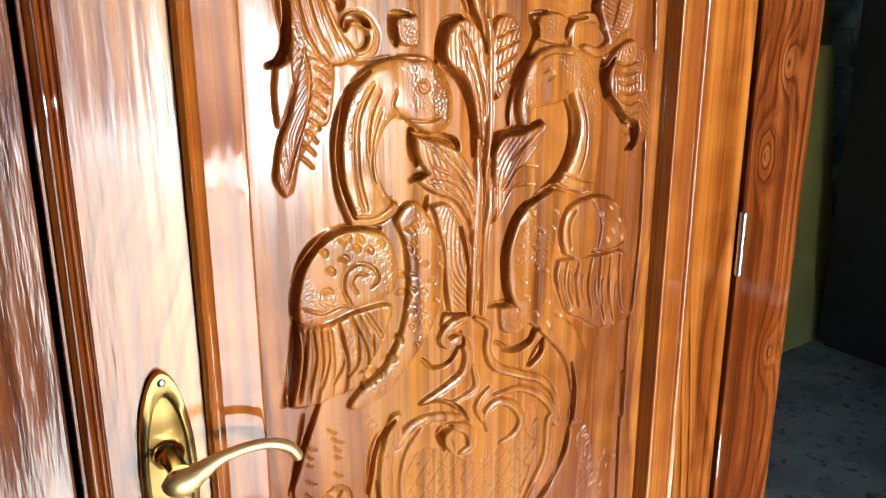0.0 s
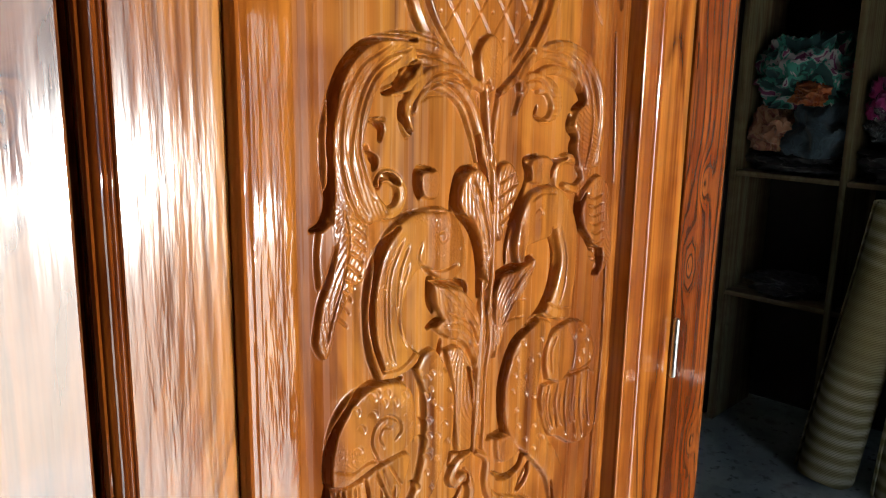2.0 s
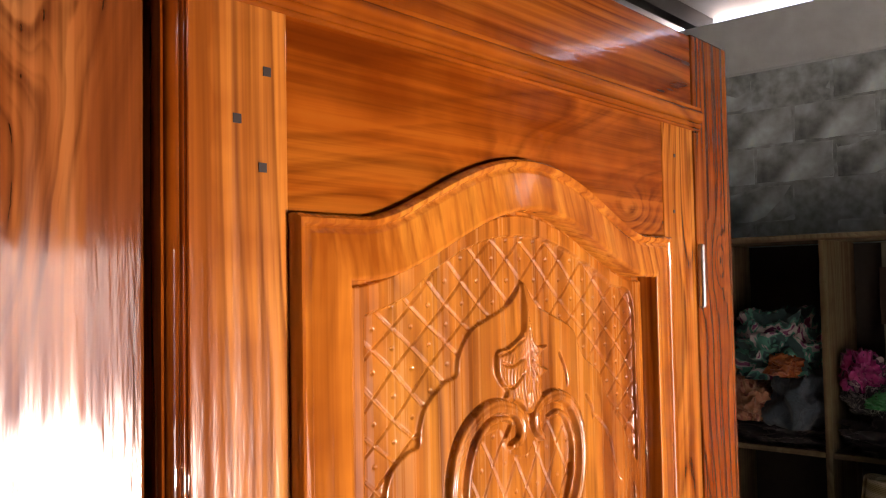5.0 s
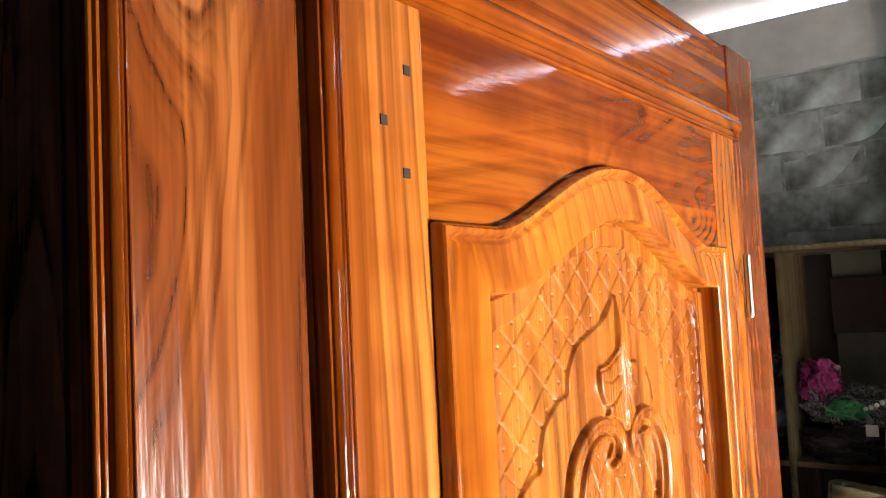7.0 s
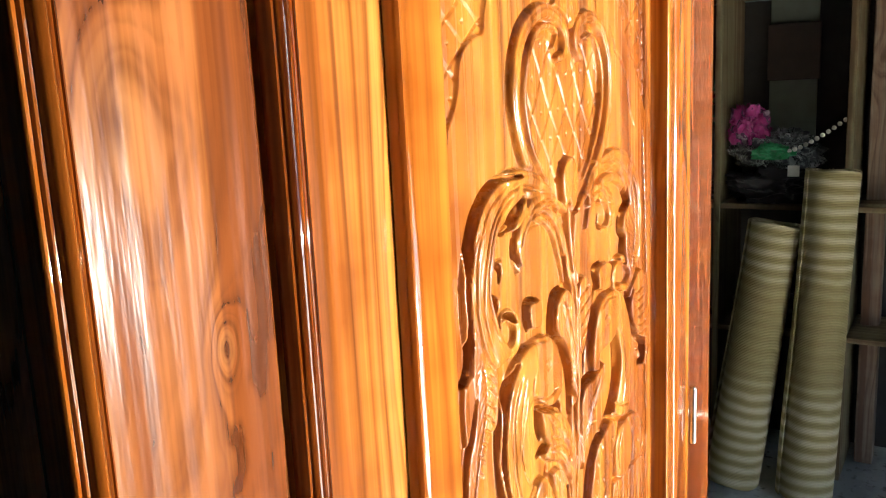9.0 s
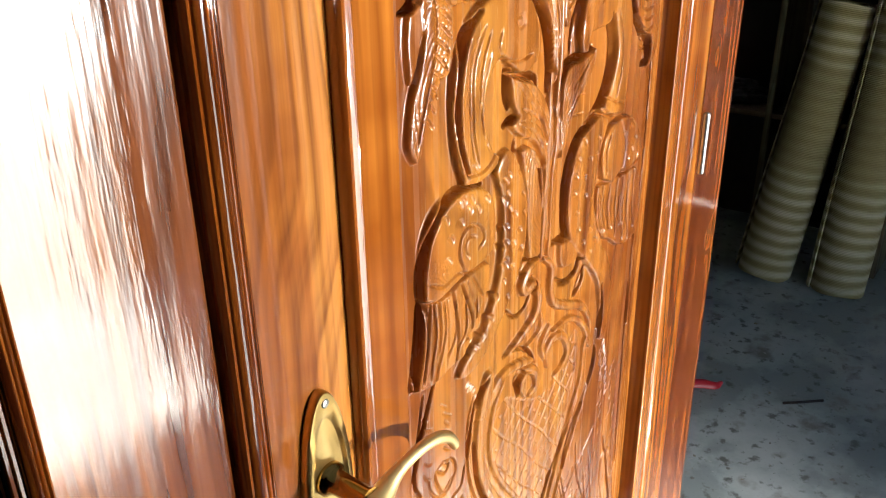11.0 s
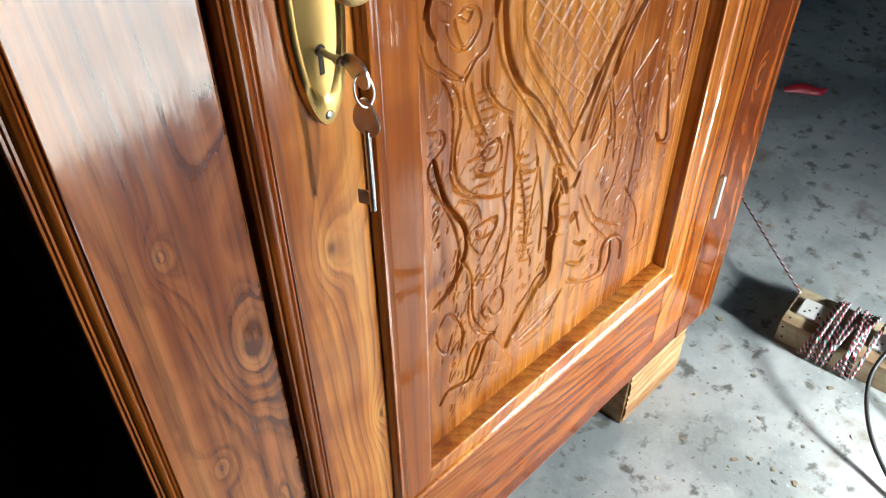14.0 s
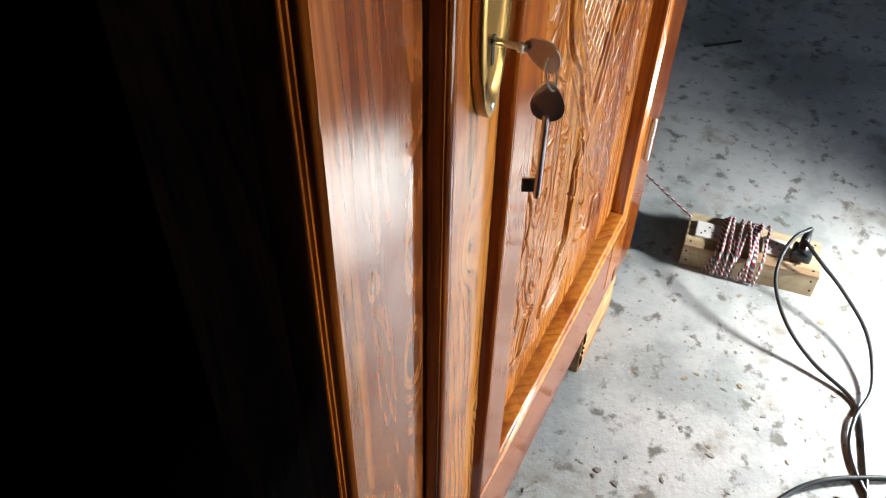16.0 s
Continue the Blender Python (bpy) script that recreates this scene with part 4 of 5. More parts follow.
groove(2, 3, (732, 1541), (746, 1537), (758, 1541))
groove(2, 3, (735, 1529), (749, 1524), (760, 1529))
motif("peacock")
groove(2, 3.2, (385, 1604), (370, 1577), (365, 1550), (366, 1511), (374, 1474))
groove(2, 3.2, (393, 1597), (381, 1571), (377, 1538), (384, 1502))
groove(2, 3.2, (654, 1582), (667, 1547), (668, 1512), (658, 1482))
scales(4.5, 5, (424, 1443))
scales(4.5, 5, (423, 1423))
scales(4.5, 5, (418, 1391))
scales(4.5, 5, (419, 1370))
scales(4.5, 5, (426, 1349))
scales(4.5, 5, (410, 1319))
scales(4.5, 5, (398, 1297))
scales(4.5, 5, (381, 1284))
scales(4.5, 5, (366, 1276))
groove(2.6, 3.2, (295, 1360), (299, 1325), (291, 1280))
groove(2.6, 3.2, (308, 1356), (311, 1321), (302, 1282))
groove(2.6, 3.2, (324, 1351), (326, 1316), (316, 1284))
groove(2.6, 3.2, (342, 1345), (343, 1310), (330, 1287))
groove(2.6, 3.2, (361, 1340), (360, 1305), (346, 1289))
groove(2.6, 3.2, (379, 1334), (377, 1299), (360, 1292))
groove(2, 3, (644, 1365), (643, 1340), (654, 1309))
groove(2, 3, (655, 1361), (654, 1337), (664, 1308))
groove(2, 3, (666, 1357), (665, 1334), (674, 1307))
groove(2, 3, (677, 1353), (676, 1331), (684, 1306))
groove(2, 3, (689, 1349), (687, 1329), (694, 1304))
groove(2, 3, (700, 1345), (699, 1326), (704, 1303))
groove(2, 3, (712, 1341), (711, 1323), (715, 1302))
groove(2, 3, (724, 1336), (722, 1320), (726, 1301))
groove(2, 3, (736, 1332), (734, 1317), (736, 1300))
motif("sunk_border")
# deep lining-in cuts on the shaded side of the forms
cut(9, 7, (405, 1799), (371, 1801), (343, 1795), (322, 1780), (309, 1762), (301, 1737), (297, 1707), (298, 1670), (296, 1644), (289, 1630), (280, 1625))
cut(9, 8, (406, 1778), (395, 1772), (388, 1761), (377, 1751), (367, 1749))
cut(7, 5, (390, 1739), (389, 1727), (396, 1713), (404, 1708))
cut(8, 9, (355, 1723), (364, 1715), (363, 1704))
cut(7, 8, (350, 1691), (357, 1684), (355, 1676))
cut(9, 8, (360, 1657), (364, 1667), (375, 1667), (383, 1660))
cut(8, 7, (433, 1670), (414, 1671), (412, 1655), (417, 1641))
cut(9, 8, (495, 1668), (476, 1663), (468, 1643), (465, 1623))
cut(7, 5, (501, 1702), (507, 1677), (518, 1656), (525, 1630))
cut(8, 7, (683, 1756), (697, 1736), (680, 1725))
cut(8, 7, (675, 1718), (672, 1704), (682, 1693))
cut(7, 6, (683, 1690), (680, 1676), (691, 1656))
cut(5, 5, (608, 1731), (606, 1719), (621, 1713))
cut(8, 6, (611, 1673), (589, 1669), (595, 1650), (586, 1629), (573, 1613), (563, 1597))
cut(7, 6, (666, 1666), (646, 1664), (637, 1651), (639, 1636))
cut(7, 6, (699, 1617), (698, 1595), (710, 1571))
cut(8, 5, (381, 1616), (362, 1600), (352, 1579), (346, 1553), (345, 1525), (348, 1502), (355, 1481), (360, 1468))
cut(8, 6, (394, 1450), (361, 1457), (334, 1454), (314, 1441), (300, 1423), (292, 1399), (290, 1376), (292, 1362))
cut(9, 8, (292, 1362), (290, 1328), (285, 1297), (280, 1272))
cut(7, 6, (431, 1554), (432, 1530), (439, 1514))
cut(8, 7, (435, 1550), (451, 1544), (470, 1543), (488, 1537), (493, 1527))
cut(6, 5, (432, 1497), (447, 1505))
cut(6, 6, (452, 1479), (449, 1459))
cut(8, 6, (471, 1654), (469, 1631), (476, 1618), (492, 1603), (504, 1582), (511, 1551), (512, 1518))
cut(7, 5, (585, 1631), (577, 1612), (565, 1589), (559, 1564), (560, 1549))
cut(9, 8, (534, 1515), (538, 1534), (551, 1540), (569, 1543), (592, 1545), (607, 1550))
cut(8, 6, (626, 1469), (601, 1460), (578, 1446), (565, 1425), (557, 1398), (557, 1371), (560, 1349), (567, 1332))
cut(6, 5, (637, 1583), (650, 1555), (652, 1528), (644, 1501), (630, 1481), (609, 1467))
cut(8, 7, (712, 1618), (702, 1601), (705, 1577), (723, 1558), (737, 1543), (754, 1536), (754, 1516), (745, 1504))
cut(7, 5, (491, 1439), (503, 1397), (503, 1357), (501, 1334), (476, 1336), (469, 1323))
cut(6, 6, (537, 1333), (567, 1332))
cut(9, 11, (560, 1273), (580, 1269), (600, 1275), (609, 1289))
cut(8, 8, (621, 1273), (618, 1255), (602, 1241))
cut(6, 5, (443, 1287), (460, 1272), (481, 1275), (494, 1292), (497, 1309))
cut(8, 7, (314, 1265), (298, 1227), (282, 1184), (275, 1165))
cut(6, 6, (403, 1221), (384, 1194), (375, 1161), (370, 1132))
cut(6, 5, (665, 1233), (673, 1191), (671, 1133), (654, 1079), (628, 1044))
cut(6, 8, (474, 1159), (468, 1176), (474, 1186), (484, 1189))
cut(6, 5, (439, 1230), (466, 1228), (494, 1211), (509, 1188))

motif("tail_feathers")
# eyes and long quills of the tail
groove(2.6, 3.4, (285, 1134), (296, 1109), (327, 1078))
groove(2.6, 3.4, (327, 1078), (342, 1096), (358, 1105), (365, 1129))
groove(2.6, 3.4, (314, 1152), (329, 1156), (344, 1148), (347, 1130), (328, 1113), (314, 1137), (312, 1151))
groove(2.6, 3.4, (317, 1150), (329, 1141), (337, 1150))
groove(2.6, 3.4, (292, 1105), (315, 1070), (321, 1034), (313, 1004), (316, 965), (334, 936), (367, 911), (402, 897))
groove(2.6, 3.4, (359, 1089), (362, 1056), (384, 1022), (403, 1006))
groove(2.6, 3.4, (335, 1074), (344, 1037), (363, 993))
groove(2.6, 3.4, (354, 976), (364, 984), (382, 983), (378, 966), (363, 965), (355, 973))
groove(2.6, 3.4, (347, 960), (366, 942), (389, 941))
groove(2.6, 3.4, (394, 1010), (407, 963), (412, 905), (410, 826), (397, 736))
groove(2.6, 3.4, (350, 877), (371, 876), (384, 871), (380, 854), (355, 854), (348, 872))
groove(2.6, 3.4, (376, 731), (391, 746), (403, 732), (403, 706), (386, 700), (374, 724))
groove(2.6, 3.4, (330, 832), (343, 795), (346, 732), (367, 684), (390, 663))
groove(2.6, 3.4, (404, 802), (373, 784), (348, 787))
groove(2.6, 3.4, (564, 801), (601, 738), (667, 687))
groove(2.6, 3.4, (591, 964), (612, 895), (622, 827))
groove(2.6, 3.4, (631, 994), (643, 925), (686, 832))
groove(2.6, 3.4, (550, 656), (597, 614), (643, 597))
groove(2.6, 3.4, (420, 925), (437, 846), (439, 769))
groove(2.6, 3.4, (458, 905), (472, 826), (472, 757))
groove(2.6, 3.4, (284, 750), (303, 765), (329, 714), (324, 679))
groove(2.6, 3.4, (662, 765), (712, 683), (720, 619))
groove(3, 4, (422, 629), (463, 644), (517, 662))
groove(3, 4, (436, 603), (485, 613), (528, 624))
groove(3, 4, (450, 584), (494, 583), (526, 589))
groove(2, 3, (344, 1057), (354, 1056), (366, 1054))
groove(2, 3, (347, 1046), (358, 1044), (370, 1042))
groove(2, 3, (351, 1034), (362, 1032), (374, 1030))
groove(2, 3, (355, 1022), (366, 1019), (378, 1018))
groove(2, 3, (338, 1019), (348, 1017), (361, 1016))
groove(2, 3, (342, 1007), (352, 1005), (365, 1003))
groove(2, 3, (346, 994), (356, 992), (369, 990))
groove(2, 3, (350, 981), (361, 979), (373, 977))
groove(2, 3, (332, 979), (343, 977), (355, 975))
groove(2, 3, (336, 966), (347, 963), (360, 961))
groove(2, 3, (340, 952), (351, 949), (364, 947))
groove(2, 3, (344, 938), (355, 935), (368, 933))
groove(1.8, 3, (413, 945), (424, 938), (436, 934))
groove(1.8, 3, (554, 980), (559, 987), (568, 992))
groove(1.8, 3, (417, 931), (428, 924), (440, 921))
groove(1.8, 3, (568, 960), (573, 967), (582, 973))
groove(1.8, 3, (421, 918), (432, 910), (445, 907))
groove(1.8, 3, (582, 940), (588, 947), (597, 953))
groove(1.8, 3, (416, 909), (427, 901), (440, 898))
groove(1.8, 3, (598, 919), (603, 926), (613, 932))
groove(1.8, 3, (420, 895), (431, 887), (444, 883))
groove(1.8, 3, (613, 897), (619, 905), (629, 910))
groove(1.8, 3, (425, 880), (436, 872), (449, 868))
groove(1.8, 3, (569, 903), (574, 911), (584, 917))
groove(1.8, 3, (419, 871), (430, 863), (443, 859))
groove(1.8, 3, (584, 881), (589, 889), (599, 895))
groove(1.8, 3, (424, 856), (435, 848), (448, 843))
groove(1.8, 3, (600, 858), (605, 866), (615, 872))
groove(1.8, 3, (428, 841), (440, 832), (453, 828))
groove(1.8, 3, (616, 833), (622, 842), (632, 848))
groove(1.8, 3, (423, 831), (434, 822), (448, 818))
groove(1.8, 3, (634, 808), (640, 816), (650, 823))
groove(1.8, 3, (427, 815), (439, 806), (453, 801))
groove(1.8, 3, (586, 818), (591, 826), (601, 832))
groove(1.8, 3, (432, 799), (444, 789), (458, 784))
groove(1.8, 3, (602, 792), (608, 800), (618, 806))
groove(1.8, 3, (426, 789), (438, 779), (452, 774))
groove(1.8, 3, (619, 765), (625, 774), (636, 780))
groove(1.8, 3, (431, 772), (443, 762), (457, 757))
groove(1.8, 3, (638, 736), (644, 745), (655, 752))
motif("sunk_border")
cut(7, 6, (283, 1005), (291, 972), (303, 934), (326, 896), (333, 866), (327, 834), (308, 805), (284, 793))
cut(4, 5, (380, 1147), (388, 1090), (410, 1042), (447, 997), (479, 943), (503, 888))
cut(5, 6, (637, 1059), (603, 1013), (584, 942), (561, 880))
cut(4, 5, (612, 1068), (571, 1003), (538, 947), (511, 909))
cut(7, 8, (492, 886), (503, 854), (495, 829), (500, 790), (494, 753), (494, 708), (476, 691))
cut(6, 8, (507, 863), (515, 836))
cut(6, 7, (545, 851), (537, 831))
cut(6, 7, (553, 777), (540, 769))
cut(7, 9, (569, 713), (581, 703))
cut(5, 5, (643, 597), (655, 625), (650, 666))
cut(6, 6, (339, 602), (358, 631), (368, 660), (391, 661))
cut(6, 7, (286, 599), (303, 615), (339, 602))
cut(5, 6, (721, 950), (738, 873), (752, 809), (739, 804), (724, 825))

# soften the tool edges, add the wobble of hand work
for _ in range(1):
    for axis in (0, 1):
        relief = (np.roll(relief, 1, axis) + 3 * relief + np.roll(relief, -1, axis)) / 5
XX, ZZ = np.meshgrid(GX, GZ)
# the carver cut the lower third flatter than the birds
relief = np.where(relief > 0, relief * np.clip(0.55 + (ZZ - 1130) / 330, 0.55, 1), relief)
flow = 0.9 * np.sin(XX * 0.021 + 1.1) * np.cos(ZZ * 0.017) + 0.5 * np.sin(ZZ * 0.041 + XX * 0.03)
sweepline = (XX * np.cos(flow) + ZZ * np.sin(flow) * 0.8) * 0.62 + 2.0 * np.sin(ZZ * 0.05)
gouge = np.clip(1 - np.abs(np.sin(sweepline)) * 4.0, 0, 1)
patchy = np.clip(0.6 + np.sin(XX * 0.06 + ZZ * 0.047) + 0.6 * np.sin(ZZ * 0.09 - XX * 0.05), 0, 1)
relief -= 0.75 * gouge * (owner > 0) * (relief > 1.0) * patchy
relief += 0.25 * np.sin(XX * 0.11 + 2 * np.sin(ZZ * 0.031)) * np.sin(ZZ * 0.083 + XX * 0.02) * (owner > 0)
top = np.array([2094 + 77 * (0.5 + 0.5 * math.cos(math.pi * min(1, abs(x - 526.5) / 279.5 / 0.92))) ** 0.85 for x in GX]) + 8
# the floating panel drops into a narrow quirk along the moulding
rim = np.minimum(np.minimum(XX - 247, 806 - XX), np.minimum(ZZ - 515, top[None, :] - 8 - ZZ))
relief -= 5.5 * np.clip((5.5 - rim) / 1.5, 0, 1)
keep = (ZZ < top[None, :])[:-1, :-1]
quad_owner = np.where(keep, owner[:-1, :-1], -1)
cols = len(GX)
verts = np.stack([XX / 1000 - 0.51, PY - np.where(relief > 0, 1.3, 1.15) * relief / 1000 - LY, ZZ / 1000 - 0.262], -1).reshape(-1, 3)
for k, name in enumerate(motifs):
    rows_, cols_ = np.nonzero(quad_owner == k)
    if not len(rows_):
        continue
    a = rows_ * cols + cols_
    quads = np.stack([a, a + 1, a + cols + 1, a + cols], 1)
    used, back = np.unique(quads, return_inverse=True)
    me = bpy.data.meshes.new(name)
    me.from_pydata(verts[used].tolist(), [], back.reshape(-1, 4).tolist())
    me.polygons.foreach_set("use_smooth", [True] * len(me.polygons))
    me.materials.append(PANEL)
    new(name, me).parent = door
door_part("panel_back", box(0.24, 0.815, LY + 0.030, LY + 0.038, 0.505, 2.19), PANEL)

# ---------------- hinges, handle, keys ----------------
for zc in (2.095, 1.349, 0.575):
    hinge = door_part("hinge", lathe([(0.0034, -0.0485), (0.0046, -0.047), (0.0046, 0.047), (0.0034, 0.0485)], 12, None, Matrix.Translation((0.9685, LY - 0.006, zc))), STEEL, "polished steel butt hinge", True)
    for k in range(5):
        bm = lathe([(0.0050, -0.0091), (0.0056, -0.0088), (0.0056, 0.0088), (0.0050, 0.0091)], 14, None, Matrix.Translation((0.9685, LY - 0.006, zc + (k - 2) * 0.0184)))
        bm.transform(dinv)
        part("knuckle", bm, STEEL, hinge, "", True)


def oval(cx, cz, a, b, y, count=48):
    return [(cx + a * math.cos(2 * math.pi * k / count), y, cz + b * math.sin(2 * math.pi * k / count)) for k in range(count)]


def loft(rings, bm=None, cap=True):
    bm = bm or bmesh.new()
    vs = [[bm.verts.new(v) for v in r] for r in rings]
    for r, s in zip(vs, vs[1:]):
        for k in range(len(r)):
            bm.faces.new((r[k], r[(k + 1) % len(r)], s[(k + 1) % len(r)], s[k]))
    if cap:
        bm.faces.new(vs[0])
        bm.faces.new(vs[-1])
    return bm


HX, HZ = 0.149, 1.2345
plate = door_part("lock_plate", loft([oval(HX, HZ, a, b, LY - d) for a, b, d in ((0.0275, 0.1135, -0.001), (0.0275, 0.1135, 0.0065), (0.0262, 0.112, 0.0092), (0.0215, 0.094, 0.0100), (0.0195, 0.088, 0.0070), (0.0185, 0.086, 0.0066))]), BRASS, "oval satin brass lock plate", True)
turn_y = Matrix.Rotation(radians(90), 4, "X")


def lock_part(name, bm, mat, label="", smooth=True):
    bm.transform(dinv)
    return part(name, bm, mat, plate, label, smooth)


NZ = HZ + 0.027
lock_part("lever_neck", lathe([(0.0155, 0.0), (0.0155, 0.004), (0.013, 0.007), (0.0105, 0.010), (0.0098, 0.030), (0.0105, 0.044), (0.0115, 0.048)], 24, None, Matrix.Translation((HX, LY - 0.006, NZ)) @ turn_y), DARK_BRASS)
yh = LY - 0.053
lock_part("lever", tube([(0.134, yh, 1.2615), (0.141, yh - 0.003, 1.257), (0.152, yh - 0.003, 1.2565), (0.168, yh - 0.001, 1.2615), (0.186, yh, 1.268), (0.210, yh, 1.2715), (0.235, yh, 1.2695), (0.254, yh, 1.2605), (0.263, yh, 1.249), (0.2645, yh, 1.244)], [0.006, 0.0120, 0.0130, 0.0095, 0.0062, 0.0056, 0.0057, 0.0062, 0.0064, 0.0050], 16, squash=0.8), LEVER_BRASS)
for z in (HZ + 0.103, HZ - 0.103):
    lock_part("screw", lathe([(0.0042, 0), (0.0042, 0.0012), (0.003, 0.0022)], 14, None, Matrix.Translation((HX, LY - 0.0085, z)) @ turn_y), STEEL, "steel screw")
KZ = HZ - 0.046
slot = bmesh.new()
loft([oval(HX, KZ, 0.0048, 0.0048, LY - d, 20) for d in (0.0072, 0.0055)], slot)
box(HX - 0.0022, HX + 0.0022, LY - 0.00725, LY - 0.0055, KZ - 0.021, KZ, bm=slot)
lock_part("keyhole", slot, DARK, "black keyhole", False)

# a key in the lock, its twin hanging from the ring
keys = thing("key_ring", "steel ring with two old steel keys hanging from the lock", "keys", (HX, LY - 0.04, KZ))
kinv = Matrix.Translation((-HX, -(LY - 0.04), -KZ))


def key_part(name, bm, mat, label="", smooth=True):
    bm.transform(kinv)
    return part(name, bm, mat, keys, label, smooth)


k1 = lathe([(0.0028, 0), (0.0028, 0.022), (0.0042, 0.023), (0.0042, 0.027), (0.0028, 0.028), (0.0026, 0.030)], 14, None, Matrix.Translation((HX, LY - 0.004, KZ)) @ turn_y)
bow = loft([[(HX + 0.004 + t, LY - 0.030 - 0.029 * (0.5 - 0.5 * math.cos(a)), KZ + 0.001 + 0.0115 * math.sin(a) * (1 - 0.25 * math.cos(a)) - 0.30 * (0.5 - 0.5 * math.cos(a)) * 0.03) for a in (2 * math.pi * k / 24 for k in range(24))] for t in (-0.0012, 0.0012)])
me = bpy.data.meshes.new("tmp"); bow.to_mesh(me); bow.free(); k1.from_mesh(me); bpy.data.meshes.remove(me)
key_part("key", k1, STEEL, "steel key turned in the lock", False)
ry, rz = LY - 0.053, KZ - 0.017
key_part("ring", tube([(HX + 0.003 + 0.009 * math.cos(a), ry + 0.004 * math.sin(a), rz + 0.0125 * math.sin(a)) for a in (2 * math.pi * k / 16 for k in range(17))], 0.0009, 6, per=2), STEEL)
hx, hz = HX + 0.003, rz - 0.024
bow = loft([[(hx + 0.0125 * math.sin(a) * (1 - 0.3 * math.cos(a)), ry + t + 0.003 * math.sin(a), hz - 0.017 * math.cos(a)) for a in (2 * math.pi * k / 28 for k in range(28))] for t in (-0.0012, 0.0012)])
bow.transform(Matrix.Translation((hx, ry, hz)) @ Matrix.Rotation(radians(180), 4, "Y") @ Matrix.Translation((-hx, -ry, -hz)))
TURN_KEY = Matrix.Translation((hx, ry, hz)) @ Matrix.Rotation(radians(-68), 4, "Z") @ Matrix.Translation((-hx, -ry, -hz))
shaft = lathe([(0.0029, 0), (0.0029, 0.080), (0.0022, 0.081)], 14, None, Matrix.Translation((hx, ry, hz - 0.093)))
box(hx - 0.0135, hx, ry - 0.0012, ry + 0.0012, hz - 0.088, hz - 0.074, 0.0008, bm=shaft)
me = bpy.data.meshes.new("tmp"); bow.to_mesh(me); bow.free(); shaft.from_mesh(me); bpy.data.meshes.remove(me)
shaft.transform(TURN_KEY)
key_part("key", shaft, STEEL, "long steel key hanging from the ring", False)

# square pegs of the mortise joints
for x, z in ((0.169, 2.266), (0.140, 2.224), (0.164, 2.187), (0.899, 2.273), (0.893, 2.19)):
    q = 0.0038 if x < 0.5 else 0.0024
    door_part("peg", box(x - q, x + q, LY - 0.0008, LY + 0.006, z - q, z + q), DARK, "dark square wooden peg")

# ---------------- supports ----------------
def carved_offcut(length):
    """An offcut whose face still carries part of a carving: waves of leaf work."""
    bm = box(-length / 2, length / 2, -0.04, 0.06, 0, 0.168, 0.003)
    xs, zs = np.linspace(-length / 2 + 0.004, length / 2 - 0.004, 50), np.linspace(0.004, 0.164, 40)
    rows = [[bm.verts.new((x, -0.0405 - 0.005 * abs(math.sin(34 * x + 5 * math.sin(40 * z))) * math.sin(math.pi * (z - 0.004) / 0.16) ** 0.4, z)) for x in xs] for z in zs]
    for r, q in zip(rows, rows[1:]):
        for k in range(len(xs) - 1):
            bm.faces.new((r[k], r[k + 1], q[k + 1], q[k]))
    return bm


block = tagged(part("support_block", carved_offcut(0.21), OFFCUT), "short carved offcut of pale timber under the door frame", "wooden block", "blocks under the frame")
block.location = (0.945, 0.815, 0)
copy_thing(block, pose(0.06, 0.86, 0))

# ---------------- shelf against the block wall ----------------
shelf = thing("shelf_unit", "rough pine shelf with open cells against the block wall", "shelf", (3.95, 1.3, 0))
SX0, SX1 = 3.70, 4.14


def shelf_part(name, *b):
    bm = box(*b, 0.003)
    bm.transform(Matrix.Translation((-3.95, -1.3, 0)))
    return part(name, bm, ROUGH_WOOD_Y if name != "upright" else ROUGH_WOOD, shelf)


for y in (1.915, 1.400, 0.835, 0.2):
    shelf_part("upright", SX0, SX1, y, y + 0.03, 0, 2.255)
shelf_part("top_board", SX0 - 0.01, SX1, 0.1, 1.95, 2.256, 2.285)
for z in (1.275, 0.675):
    for y0, y1 in ((1.431, 1.914), (0.866, 1.399), (0.231, 0.834)):
        shelf_part("shelf_board", SX0 + 0.005, SX1, y0, y1, z, z + 0.025)
# near-black sheet behind the cells, putting their shade into a colour
back = plain("near_black_fill", (0.035, 0.03, 0.026), 0.8)
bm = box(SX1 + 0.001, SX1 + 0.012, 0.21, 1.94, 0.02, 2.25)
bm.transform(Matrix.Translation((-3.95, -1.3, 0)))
part("shade_back", bm, back, shelf, "near-black sheet added for the shade inside the cells")

# added near-black box that fills the dark gap beside the shelf
cupboard = thing("cupboard", "near-black box added for the dark gap beside the pine shelf", "cupboard", (3.93, 2.16, 0))
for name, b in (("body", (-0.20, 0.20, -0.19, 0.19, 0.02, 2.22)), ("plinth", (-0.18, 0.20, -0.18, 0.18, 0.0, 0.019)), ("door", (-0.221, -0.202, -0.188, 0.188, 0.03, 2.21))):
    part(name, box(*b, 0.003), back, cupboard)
PALE_BOARD = plain("pale_board", (0.28, 0.31, 0.25), 0.7, 0, 0.15, 12)
BROWN_BOARD = plain("brown_board", (0.06, 0.035, 0.025), 0.6, 0, 0.2, 12)
ob = tagged(part("pale_board", box(-0.012, 0.0, -0.11, 0.11, 0, 0.95, 0.002), PALE_BOARD), "pale greenish board standing in the shelf cell", "board")
ob.matrix_world = pose(4.12, 1.16, 1.302)
